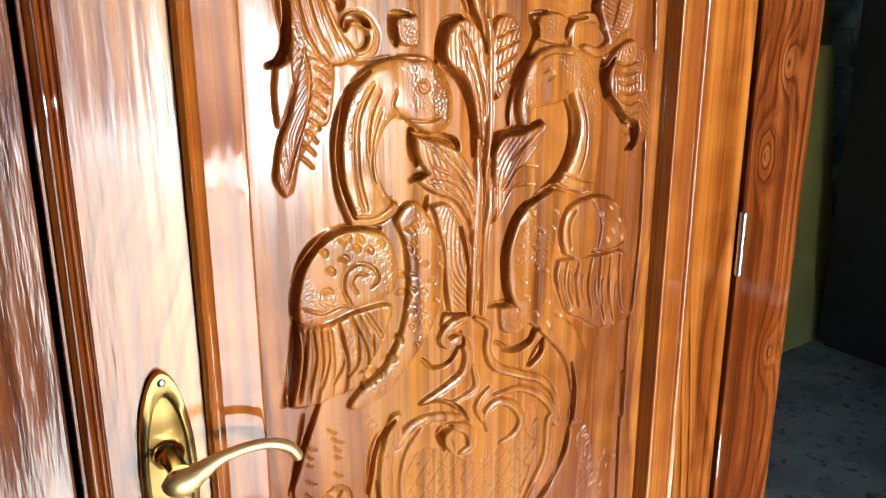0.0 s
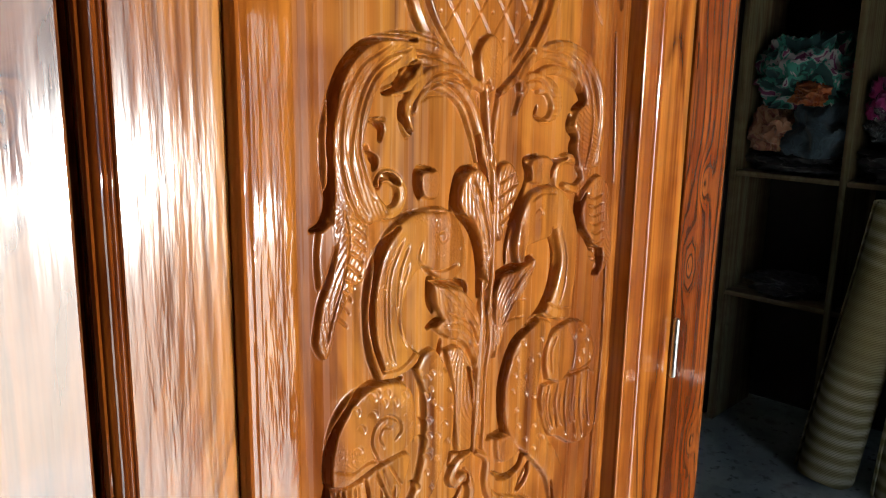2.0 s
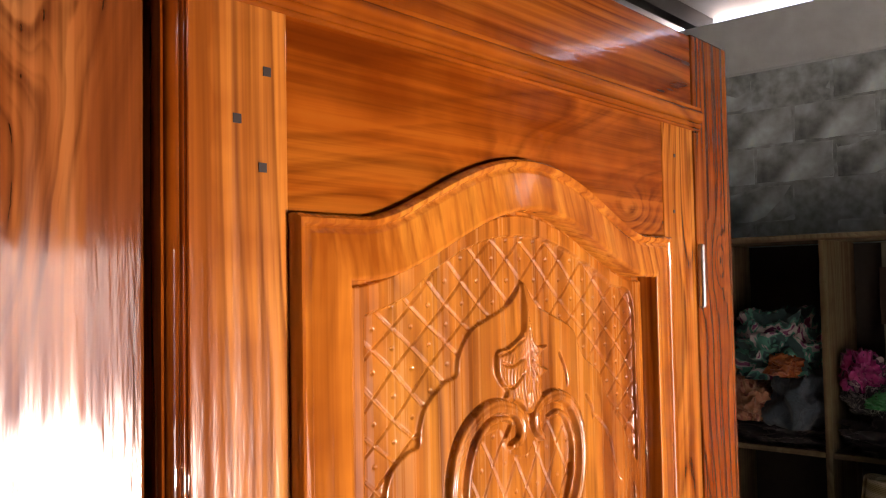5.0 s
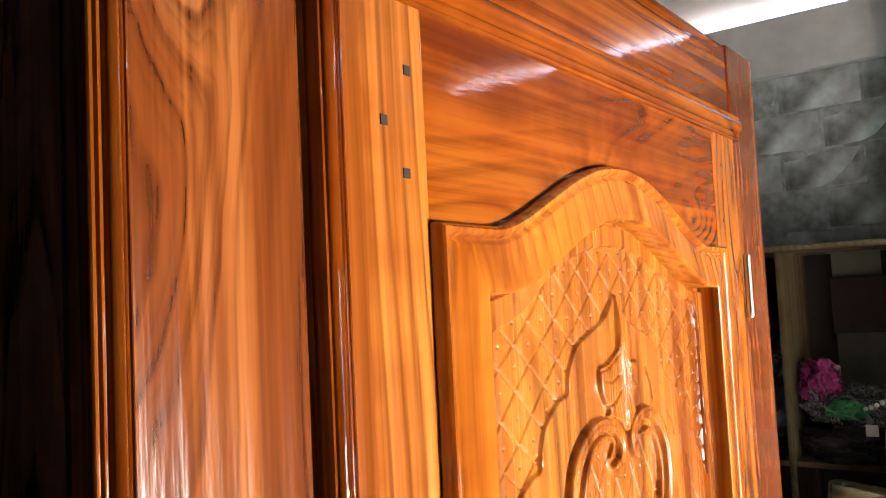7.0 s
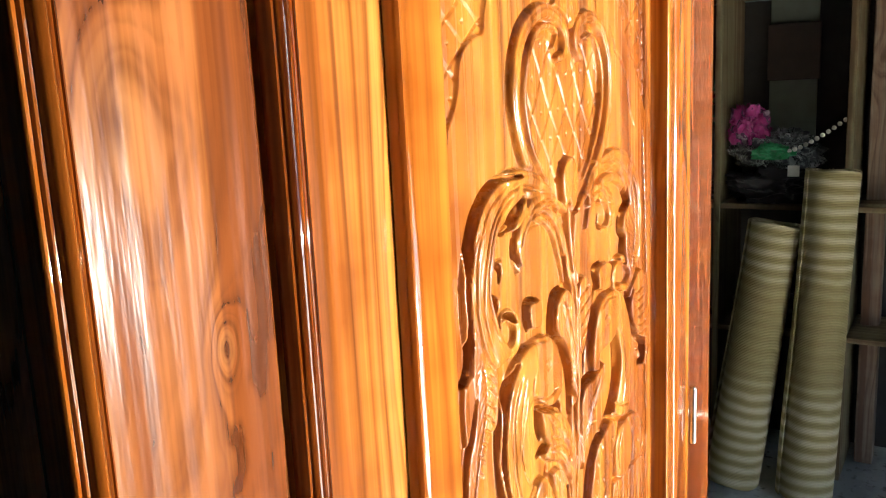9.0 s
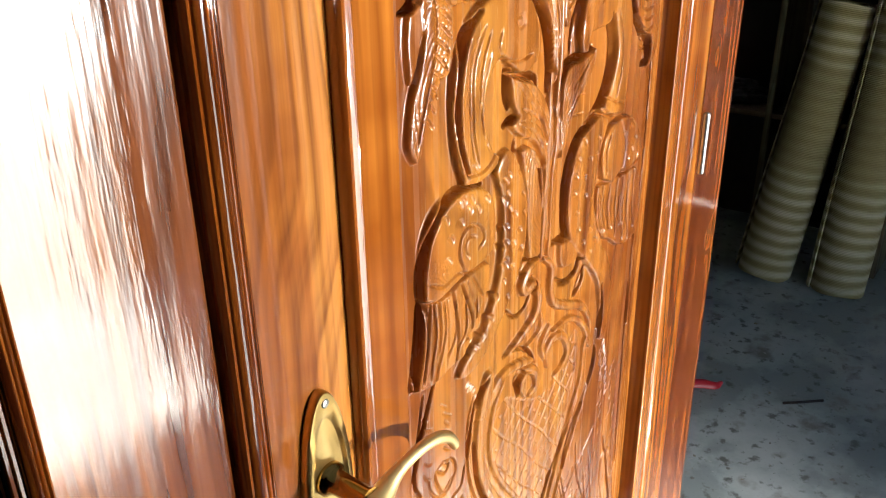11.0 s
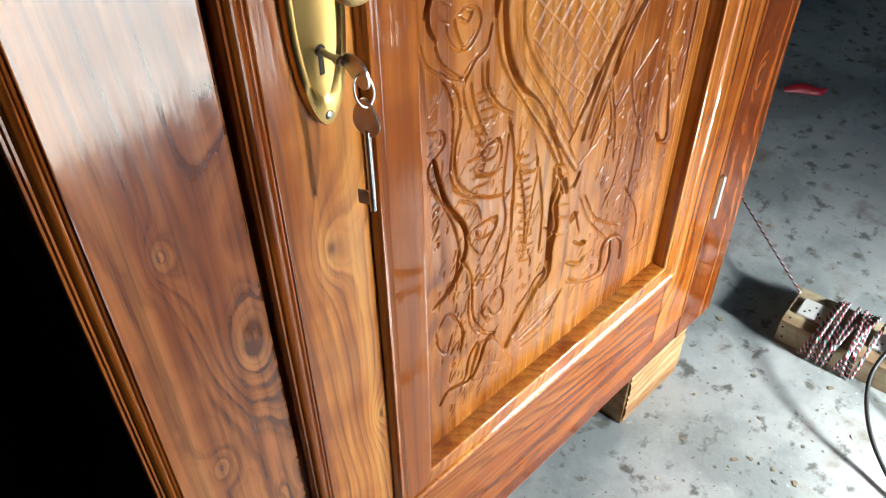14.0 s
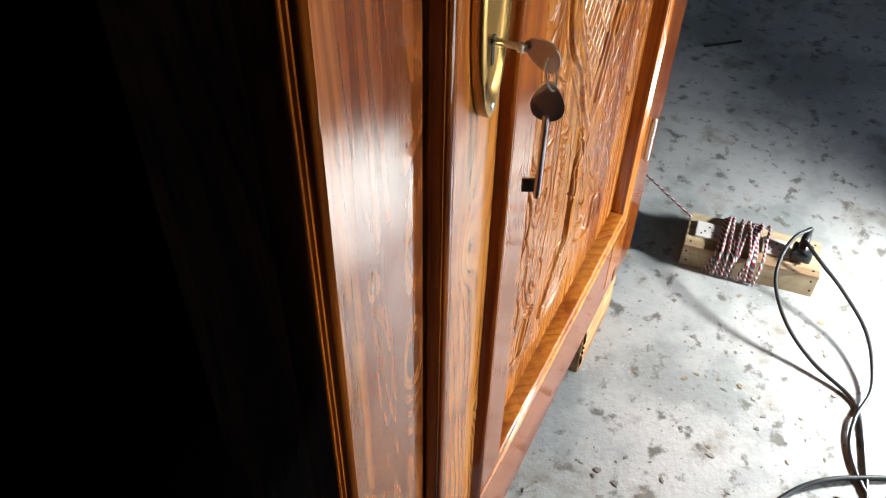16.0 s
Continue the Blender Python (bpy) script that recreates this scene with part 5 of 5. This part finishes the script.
ob = tagged(part("brown_tray", box(-0.02, 0.0, -0.125, 0.115, 0, 0.27, 0.004), BROWN_BOARD), "dark brown tray leaning on the pale board", "tray")
ob.matrix_world = pose(4.095, 1.16, 1.86)


def woven_mat():
    """Straw with coloured bands across the roll, closer towards both ends."""
    m, n, l, p = material("woven_straw")
    tc, sep = n.new("ShaderNodeTexCoord"), n.new("ShaderNodeSeparateXYZ")
    l.new(tc.outputs["Object"], sep.inputs[0])
    # pale bands near both ends, plain green-tinged straw between
    wave, gate, amount = n.new("ShaderNodeTexWave"), ramp(n, [(0.0, (1, 1, 1)), (0.30, (1, 1, 1)), (0.42, (0.22, 0.22, 0.22)), (0.64, (0.22, 0.22, 0.22)), (0.76, (0.85, 0.85, 0.85))]), n.new("ShaderNodeMath")
    wave.bands_direction = "Z"
    wave.inputs["Scale"].default_value, wave.inputs["Distortion"].default_value = 5.2, 1.6
    l.new(tc.outputs["Object"], wave.inputs["Vector"])
    along = n.new("ShaderNodeMath")
    along.operation, along.inputs[1].default_value = "DIVIDE", 1.4
    l.new(sep.outputs["Z"], along.inputs[0]); l.new(along.outputs[0], gate.inputs[0])
    amount.operation = "MULTIPLY"
    l.new(wave.outputs["Fac"], amount.inputs[0]); l.new(gate.outputs[0], amount.inputs[1])
    cr = ramp(n, [(0.0, (0.33, 0.262, 0.11)), (0.35, (0.40, 0.335, 0.155)), (0.60, (0.53, 0.46, 0.26)), (1.0, (0.63, 0.56, 0.36))])
    l.new(amount.outputs[0], cr.inputs[0])
    weave = n.new("ShaderNodeTexWave")
    weave.bands_direction = "Z"
    weave.inputs["Scale"].default_value, weave.inputs["Distortion"].default_value, weave.inputs["Detail Scale"].default_value = 45.0, 0.6, 3.0
    l.new(tc.outputs["Object"], weave.inputs["Vector"])
    mx = n.new("ShaderNodeMix")
    mx.data_type, mx.blend_type = "RGBA", "MULTIPLY"
    mx.inputs[0].default_value = 0.2
    l.new(cr.outputs[0], mx.inputs[6]); l.new(weave.outputs["Color"], mx.inputs[7])
    l.new(mx.outputs[2], p.inputs["Base Color"])
    b = n.new("ShaderNodeBump")
    b.inputs["Strength"].default_value, b.inputs["Distance"].default_value = 0.7, 0.003
    l.new(weave.outputs["Fac"], b.inputs["Height"]); l.new(b.outputs[0], p.inputs["Normal"])
    p.inputs["Roughness"].default_value = 0.75
    return m


STRAW = woven_mat()


def rolled_mat(r, h, turns=3.2):
    """A sheet rolled up: a spiral wall with thickness, slightly uneven."""
    bm = bmesh.new()
    count, rows = 110, 14
    ring = []
    for k in range(count):
        a = turns * 2 * math.pi * k / (count - 1)
        ring.append((a, r * (0.62 + 0.38 * k / (count - 1))))
    sheet = []
    for j in range(rows):
        z = h * j / (rows - 1)
        wob = 1 + 0.02 * math.sin(5 * z) - 0.10 * (z / h)
        sheet.append([(bm.verts.new((q * wob * math.cos(a), q * wob * math.sin(a), z + 0.004 * math.sin(3 * a))), bm.verts.new(((q - 0.006) * wob * math.cos(a), (q - 0.006) * wob * math.sin(a), z + 0.004 * math.sin(3 * a)))) for a, q in ring])
    for s0, s1 in zip(sheet, sheet[1:]):
        for k in range(count - 1):
            bm.faces.new((s0[k][0], s0[k + 1][0], s1[k + 1][0], s1[k][0]))
            bm.faces.new((s0[k][1], s1[k][1], s1[k + 1][1], s0[k + 1][1]))
    for s0 in (sheet[0], sheet[-1]):
        for k in range(count - 1):
            bm.faces.new((s0[k][0], s0[k][1], s0[k + 1][1], s0[k + 1][0]))
    for k in (0, count - 1):
        for s0, s1 in zip(sheet, sheet[1:]):
            bm.faces.new((s0[k][0], s1[k][0], s1[k][1], s0[k][1]))
    return bm


for (x, y), (tx, ty), h, r in (((3.485, 0.950), (3.573, 0.890), 1.47, 0.126), ((3.485, 1.272), (3.575, 1.120), 1.24, 0.130)):
    ob = tagged(part("rolled_mat", rolled_mat(r, h), STRAW, None, "", True), "rolled woven straw mat with pale bands leaning against the shelf", "mat", "rolled mats")
    ob.matrix_world = Matrix.Translation((x, y, 0.01)) @ Vector((tx - x, ty - y, h)).to_track_quat("Z", "Y").to_matrix().to_4x4()

# ---------------- bundles of cloth ----------------
def cloth_mat(name, a, b, c, scale=28.0, d=None):
    m, n, l, p = material(name)
    tc, v, t = n.new("ShaderNodeTexCoord"), n.new("ShaderNodeTexVoronoi"), n.new("ShaderNodeTexNoise")
    t.inputs["Scale"].default_value, t.inputs["Detail"].default_value, t.inputs["Distortion"].default_value = scale, 3.0, 1.5
    v.inputs["Scale"].default_value = scale * 0.8
    l.new(tc.outputs["Object"], t.inputs["Vector"]); l.new(tc.outputs["Object"], v.inputs["Vector"])
    a, b, c, d = (tuple(0.68 * u for u in v) if v else None for v in (a, b, c, d))
    cr = ramp(n, [(0.40, a), (0.47, b), (0.53, c), (0.60, d or a)], "CONSTANT" if d else "EASE")
    l.new(t.outputs["Fac"], cr.inputs[0])
    l.new(cr.outputs[0], p.inputs["Base Color"])
    p.inputs["Roughness"].default_value = 0.85
    p.inputs["Sheen Weight"].default_value = 0.2
    return m


def bundle(name, label, at, size, mat, seed, folds=9.0, deep=0.16):
    """A crumpled heap of cloth with folds, flat underneath."""
    bm = bmesh.new()
    bmesh.ops.create_icosphere(bm, subdivisions=5, radius=1)
    off = Vector((seed * 3.7, seed * 1.9, seed))
    for v in bm.verts:
        d = v.co.normalized()
        warp = d + 0.35 * Vector((noise.noise(d * 1.7 + off), noise.noise(d * 1.7 - off), noise.noise(d * 1.9 + off * 2)))
        f = noise.noise(d * 1.5 + off) * 0.34
        f += deep * 1.5 * (1 - min(1, 3.2 * abs(noise.noise(warp * (folds * 0.22) + off)))) ** 1.6
        f += deep * 0.5 * (1 - min(1, 3.0 * abs(noise.noise(warp * (folds * 0.55) - off)))) ** 2
        v.co = d * (0.86 + f)
        v.co.z = max(v.co.z, -0.72)
    bm.transform(Matrix.Diagonal((size[0], size[1] * 1.05, size[2] * 0.86, 1)))
    lo = min(v.co.z for v in bm.verts)
    bm.transform(Matrix.Translation((0, 0, -lo)))
    ob = tagged(part(name, bm, mat, None, "", True), label, "cloth", "bundles of cloth")
    ob.location = at
    return ob


C_TEAL = cloth_mat("printed_teal", (0.02, 0.10, 0.10), (0.06, 0.36, 0.28), (0.55, 0.52, 0.54), 8, (0.26, 0.05, 0.16))
C_PEACH = cloth_mat("peach_cotton", (0.55, 0.25, 0.14), (0.62, 0.34, 0.2), (0.40, 0.14, 0.1), 9)
C_BLUE = cloth_mat("slate_denim", (0.06, 0.10, 0.13), (0.08, 0.13, 0.16), (0.05, 0.08, 0.10), 14)
C_PINK = cloth_mat("magenta_print", (0.48, 0.03, 0.22), (0.55, 0.06, 0.30), (0.10, 0.02, 0.08), 9, (0.35, 0.30, 0.32))
C_GREEN = cloth_mat("green_cotton", (0.03, 0.42, 0.14), (0.05, 0.50, 0.19), (0.03, 0.35, 0.12), 8)
C_ORANGE = cloth_mat("orange_cotton", (0.55, 0.15, 0.04), (0.62, 0.2, 0.06), (0.42, 0.09, 0.03), 8)
C_BLACK = cloth_mat("black_cotton", (0.012, 0.012, 0.014), (0.02, 0.018, 0.02), (0.03, 0.02, 0.02), 10)
C_BEIGE = cloth_mat("beige_cotton", (0.42, 0.34, 0.24), (0.48, 0.40, 0.30), (0.30, 0.24, 0.17), 10)
C_GREY = cloth_mat("grey_print", (0.10, 0.11, 0.11), (0.32, 0.36, 0.34), (0.03, 0.03, 0.035), 18, (0.45, 0.48, 0.46))
bundle("crumpled_cloth", "peach and pink cotton cloth crumpled in a shelf cell", (3.82, 1.80, 1.40), (0.10, 0.095, 0.14), C_PEACH, 1)
bundle("crumpled_cloth", "dark cloth flattened at the bottom of the cell", (3.84, 1.66, 1.302), (0.12, 0.24, 0.075), C_BLACK, 12)
bundle("crumpled_cloth", "orange cotton cloth between the printed and the slate cloth", (3.80, 1.62, 1.62), (0.10, 0.09, 0.08), C_ORANGE, 11)
bundle("crumpled_cloth", "slate blue cloth bundle hanging over the shelf edge", (3.81, 1.565, 1.385), (0.13, 0.158, 0.195), C_BLUE, 2, 4, 0.10)
bundle("crumpled_cloth", "teal printed cloth heaped on top of the pile", (3.86, 1.68, 1.60), (0.13, 0.21, 0.22), C_TEAL, 3, 12, 0.2)
bundle("crumpled_cloth", "black cloth heap at the bottom of the cell", (3.80, 1.17, 1.302), (0.12, 0.21, 0.12), C_BLACK, 4)
bundle("crumpled_cloth", "grey printed cloth heaped in a shelf cell", (3.86, 1.17, 1.46), (0.12, 0.20, 0.12), C_GREY, 5, 12)
bundle("crumpled_cloth", "magenta printed cloth on top of the heap", (3.84, 1.30, 1.57), (0.11, 0.085, 0.13), C_PINK, 6, 11, 0.2)
bundle("crumpled_cloth", "bright green cotton cloth tucked into the heap", (3.745, 1.18, 1.505), (0.05, 0.085, 0.05), C_GREEN, 7)
bundle("crumpled_cloth", "beige cloth at the end of the heap", (3.78, 0.935, 1.302), (0.07, 0.06, 0.10), C_BEIGE, 8)
bundle("crumpled_cloth", "dark rags on the low shelf", (3.85, 1.66, 0.70), (0.12, 0.18, 0.07), C_BLACK, 9)
bundle("crumpled_cloth", "dark rags on the low shelf", (3.85, 1.15, 0.70), (0.12, 0.2, 0.10), C_BLACK, 10)
bead_m = plain("white_bead", (0.7, 0.68, 0.6), 0.5)
beads = bmesh.new()
for k in range(11):
    t = k / 10
    bmesh.ops.create_icosphere(beads, subdivisions=2, radius=0.0105, matrix=Matrix.Translation((3.725 + 0.02 * t, 1.10 - 0.225 * t, 1.545 + 0.135 * t ** 1.3)))
tagged(part("bead_string", beads, bead_m, None, "", True), "string of white beads lying on the cloth heap", "beads")
tagged(part("cloth_tag", box(3.665, 3.668, 1.045, 1.095, 1.435, 1.485, 0.001), bead_m), "small white paper tag on the dark cloth", "tag")

# ---------------- boards and post behind ----------------
YELLOW = plain("yellowed_ply", (0.50, 0.44, 0.13), 0.6, 0, 0.15, 6)
for x, y, wdt, h, lean, turn in ((3.46, 2.38, 0.46, 1.5, -7, 4), (3.90, 2.60, 0.40, 2.2, -6, 10)):
    ob = tagged(part("leaning_board", box(0, wdt, 0, 0.018, 0, h, 0.002), YELLOW), "yellowed plywood board leaning in the dark corner", "board", "leaning boards")
    ob.matrix_world = pose(x, y, 0.003, lean, 0, turn)
ob = tagged(part("broom_stick", tube([(3.95, 2.30, 0.02), (4.1, 2.22, 0.35), (4.2, 2.15, 0.75)], 0.012, 8, per=2), ROUGH_WOOD, None, "", True), "thin pale stick leaning against the wall", "stick")
tagged(part("timber_post", box(3.95, 4.06, 0.72, 0.80, 0, 3.51, 0.006), wood("old_post", light=(0.22, 0.15, 0.10), dark=(0.10, 0.06, 0.04), coat=0, rough=0.7)), "old brown timber post carrying the roof", "post")
tagged(part("pale_sheet", box(4.16, 4.20, 0.0, 0.66, 0.002, 1.1, 0.003), PALE_BOARD), "pale sheet standing against the wall", "board")

# ---------------- extension lead on the floor ----------------
ext = thing("extension_box", "pale wooden extension box with white sockets on the floor", "extension lead")
ext.matrix_world = pose(1.386, 0.505, 0, 0, 0, 6)
part("body", box(-0.068, 0.068, -0.165, 0.165, 0, 0.069, 0.002), PALE_PINE, ext)
WHITE = plain("white_plastic", (0.5, 0.5, 0.48), 0.35, 0, 0.05)
for y in (0.112, -0.055):
    sock = part("socket", box(-0.030, 0.030, y - 0.033, y + 0.033, 0.069, 0.077, 0.003), WHITE, ext, "white plastic socket")
    for dx, dy in ((0.010, 0.0), (-0.008, 0.010), (-0.008, -0.010), (-0.018, 0.018), (-0.018, -0.018)):
        part("pin_hole", lathe([(0.0028, 0), (0.0028, 0.0006)], 10, None, Matrix.Translation((dx, y + dy, 0.0770))), DARK, sock)
for x, y in ((-0.05, 0.15), (-0.05, -0.15), (0.05, -0.15), (-0.04, 0.055), (-0.045, -0.105)):
    part("nail", lathe([(0.003, 0), (0.003, 0.0009)], 10, None, Matrix.Translation((x, y, 0.069))), DARK, ext)
for y, z in ((0.155, 0.05), (0.15, 0.02), (-0.15, 0.05), (-0.155, 0.02)):
    part("nail", lathe([(0.003, 0), (0.003, 0.0009)], 10, None, Matrix.Translation((-0.068, y, z)) @ Matrix.Rotation(radians(-90), 4, "Y")), DARK, ext)

def strand(points, reach_, pitch, phase, radius):
    """One strand of a twisted cord, wound round a smooth line."""
    line = [Vector(v) for v in spline(points, 24)]
    out, run = [], 0.0
    for a, b in zip(line, line[1:]):
        d = b - a
        side = d.cross(Vector((0.31, 0.17, 0.93))).normalized()
        up = side.cross(d).normalized()
        n_ = max(1, int(d.length / (pitch / 6)))
        for k in range(n_):
            w = 2 * math.pi * (run + d.length * k / n_) / pitch + phase
            out.append(a + d * (k / n_) + reach_ * (math.cos(w) * side + math.sin(w) * up))
        run += d.length
    return tube(out, radius, 5, per=1)


FLEX_WHITE = plain("white_braid", (0.68, 0.62, 0.62), 0.8, 0, 0.12, 200)
FLEX_RED = plain("red_braid", (0.36, 0.035, 0.06), 0.8, 0, 0.25, 200)
FLEX_GREEN = plain("green_braid", (0.06, 0.20, 0.18), 0.8, 0, 0.25, 200)
random.seed(11)
for k in range(19):
    y0, y1 = 0.092 - 0.0066 * k + random.uniform(-0.018, 0.018), 0.072 - 0.0054 * k + random.uniform(-0.03, 0.03)
    g = 0.0045 + 0.0045 * (k % 3)
    way = [(-0.071 - g, y0, 0.006), (-0.071 - g, y0 * 0.6 + y1 * 0.4, 0.062 + g), (-0.05, y0 * 0.5 + y1 * 0.5, 0.072 + g), (0.0, y0 * 0.3 + y1 * 0.7, 0.075 + g), (0.05, y1, 0.072 + g), (0.071 + g, y1, 0.062), (0.071 + g, y1 + 0.004, 0.006)]
    turn_ = part("flex_turn", strand(way, 0.0021, 0.017, 0, 0.0023), FLEX_WHITE, ext, "" if k else "red, white and green twisted flex", True)
    part("strand", strand(way, 0.0021, 0.017, 2.1, 0.0021), FLEX_RED, turn_, "", True)
    part("strand", strand(way, 0.0021, 0.017, 4.2, 0.0019), FLEX_GREEN, turn_, "", True)
way = [(1.412, 0.672, 0.071), (1.53, 0.815, 0.064), (1.66, 0.968, 0.054), (1.95, 1.30, 0.030), (2.2, 1.62, 0.006)]
loose = thing("loose_flex", "twisted red and white flex trailing across the floor", "cable")
part("strand", strand(way, 0.0018, 0.026, 0, 0.0024), FLEX_WHITE, loose, "", True)
part("strand", strand(way, 0.0016, 0.026, 3.1, 0.0017), FLEX_RED, loose, "", True)
RUBBER = plain("black_rubber", (0.018, 0.022, 0.024), 0.35, 0, 0.1)
plug = bmesh.new()
box(1.355, 1.405, 0.365, 0.415, 0.078, 0.105, 0.008, bm=plug)
tube([(1.382, 0.39, 0.10), (1.40, 0.392, 0.125), (1.408, 0.389, 0.150)], [0.014, 0.011, 0.006], 10, plug)
lead = thing("power_lead", "black power lead plugged into the extension box", "cable", (1.38, 0.39, 0.078))
li = Matrix.Translation((-1.38, -0.39, -0.078))
plug.transform(li)
part("plug", plug, RUBBER, lead, "", True)
for pts in ([(1.408, 0.389, 0.150), (1.36, 0.42, 0.148), (1.29, 0.437, 0.128), (1.222, 0.428, 0.100), (1.151, 0.378, 0.060), (1.099, 0.300, 0.022), (1.050, 0.207, 0.006), (0.985, 0.178, 0.006), (0.844, 0.152, 0.006), (0.60, 0.10, 0.006), (0.3, -0.2, 0.006)],
            [(1.39, 0.395, 0.125), (1.34, 0.345, 0.112), (1.295, 0.28, 0.085), (1.215, 0.205, 0.050), (1.089, 0.172, 0.022), (0.984, 0.194, 0.014), (0.894, 0.188, 0.006), (0.782, 0.128, 0.006), (0.55, -0.05, 0.006)]):
    bm = tube(pts, 0.0048, 9, per=10)
    bm.transform(li)
    part("flex", bm, RUBBER, lead, "", True)
tagged(part("floor_cable", tube([(0.45, 0.32, 0.006), (0.56, 0.335, 0.006), (0.661, 0.327, 0.006), (0.729, 0.298, 0.006), (0.798, 0.235, 0.012), (0.863, 0.128, 0.008), (0.97, -0.10, 0.006)], 0.0055, 9, per=8), RUBBER, None, "", True), "black cable looped on the concrete floor", "cable")

# ---------------- litter on the floor ----------------
RED = plain("red_plastic", (0.35, 0.01, 0.02), 0.4)
tagged(part("red_scrap", tube([(2.33, 1.19, 0.012), (2.37, 1.15, 0.018), (2.40, 1.10, 0.012), (2.44, 1.09, 0.010)], [0.008, 0.018, 0.014, 0.006], 8, squash=0.45), RED, None, "", True), "crumpled red plastic scrap on the floor", "scrap")
tagged(part("twig", tube([(2.44, 0.87, 0.006), (2.48, 0.82, 0.008), (2.54, 0.76, 0.006)], 0.005, 6), DARK, None, "", True), "short dark stick on the concrete floor", "stick")
chips_m, hn, hl, hp = material("wood_chips")
hg = hn.new("ShaderNodeNewGeometry")
hr = ramp(hn, [(0.0, (0.15, 0.15, 0.14)), (0.35, (0.2, 0.18, 0.15)), (0.6, (0.25, 0.20, 0.12)), (0.8, (0.16, 0.155, 0.14)), (0.95, (0.45, 0.44, 0.40))])
hl.new(hg.outputs["Random Per Island"], hr.inputs[0]); hl.new(hr.outputs[0], hp.inputs["Base Color"])
random.seed(21)
chips = bmesh.new()
for k in range(900):
    x, y = random.uniform(0.1, 3.2), random.uniform(-0.8, 1.6)
    if k > 560:
        x, y = random.gauss(0.95, 0.38), random.gauss(0.38, 0.24)
    g, n_ = random.choice((0.0008, 0.0011, 0.0014, 0.0018, 0.0024, 0.0038, 0.0058)), random.randint(4, 9)
    turn, long_ = random.uniform(0, 6.28), random.uniform(1, 2.1)
    ring = []
    for j in range(n_):
        a = 2 * math.pi * j / n_
        u, w = g * long_ * math.cos(a) * random.uniform(0.45, 1.3), g * math.sin(a) * random.uniform(0.4, 1.5)
        ring.append((x + u * math.cos(turn) - w * math.sin(turn), y + u * math.sin(turn) + w * math.cos(turn)))
    low, high = [chips.verts.new((*p, 0.0005)) for p in ring], [chips.verts.new((*p, 0.0012 + g * 0.10)) for p in ring]
    chips.faces.new(high)
    for j in range(n_):
        chips.faces.new((low[j], low[(j + 1) % n_], high[(j + 1) % n_], high[j]))
tagged(part("wood_chips", chips, chips_m), "scattered wood chips and crumbs on the concrete floor", "litter", kind="stuff")

# ---------------- blocks of the east wall ----------------
random.seed(3)
shapes = []
for k in range(5):
    bm = box(-0.028, 0.0, -0.196, 0.196, -0.096, 0.096, 0.006)
    bmesh.ops.subdivide_edges(bm, edges=[e for e in bm.edges if e.calc_length() > 0.15], cuts=2)
    for v in bm.verts:
        v.co += 0.004 * Vector((random.uniform(-1, 1), random.uniform(-1, 1), random.uniform(-1, 1)))
    me = bpy.data.meshes.new("block")
    bm.to_mesh(me)
    bm.free()
    me.materials.append(BLOCK)
    shapes.append(me)
for r in range(15):
    for c in range(20):
        ob = new("block", shapes[(r * 7 + c * 3) % 5])
        ob.parent = wall_east
        ob.location = (4.240 + 0.003 * ((r * 5 + c * 7) % 4), -1.95 + 0.405 * c + 0.2 * (r % 2), 3.10 - 0.205 * r)
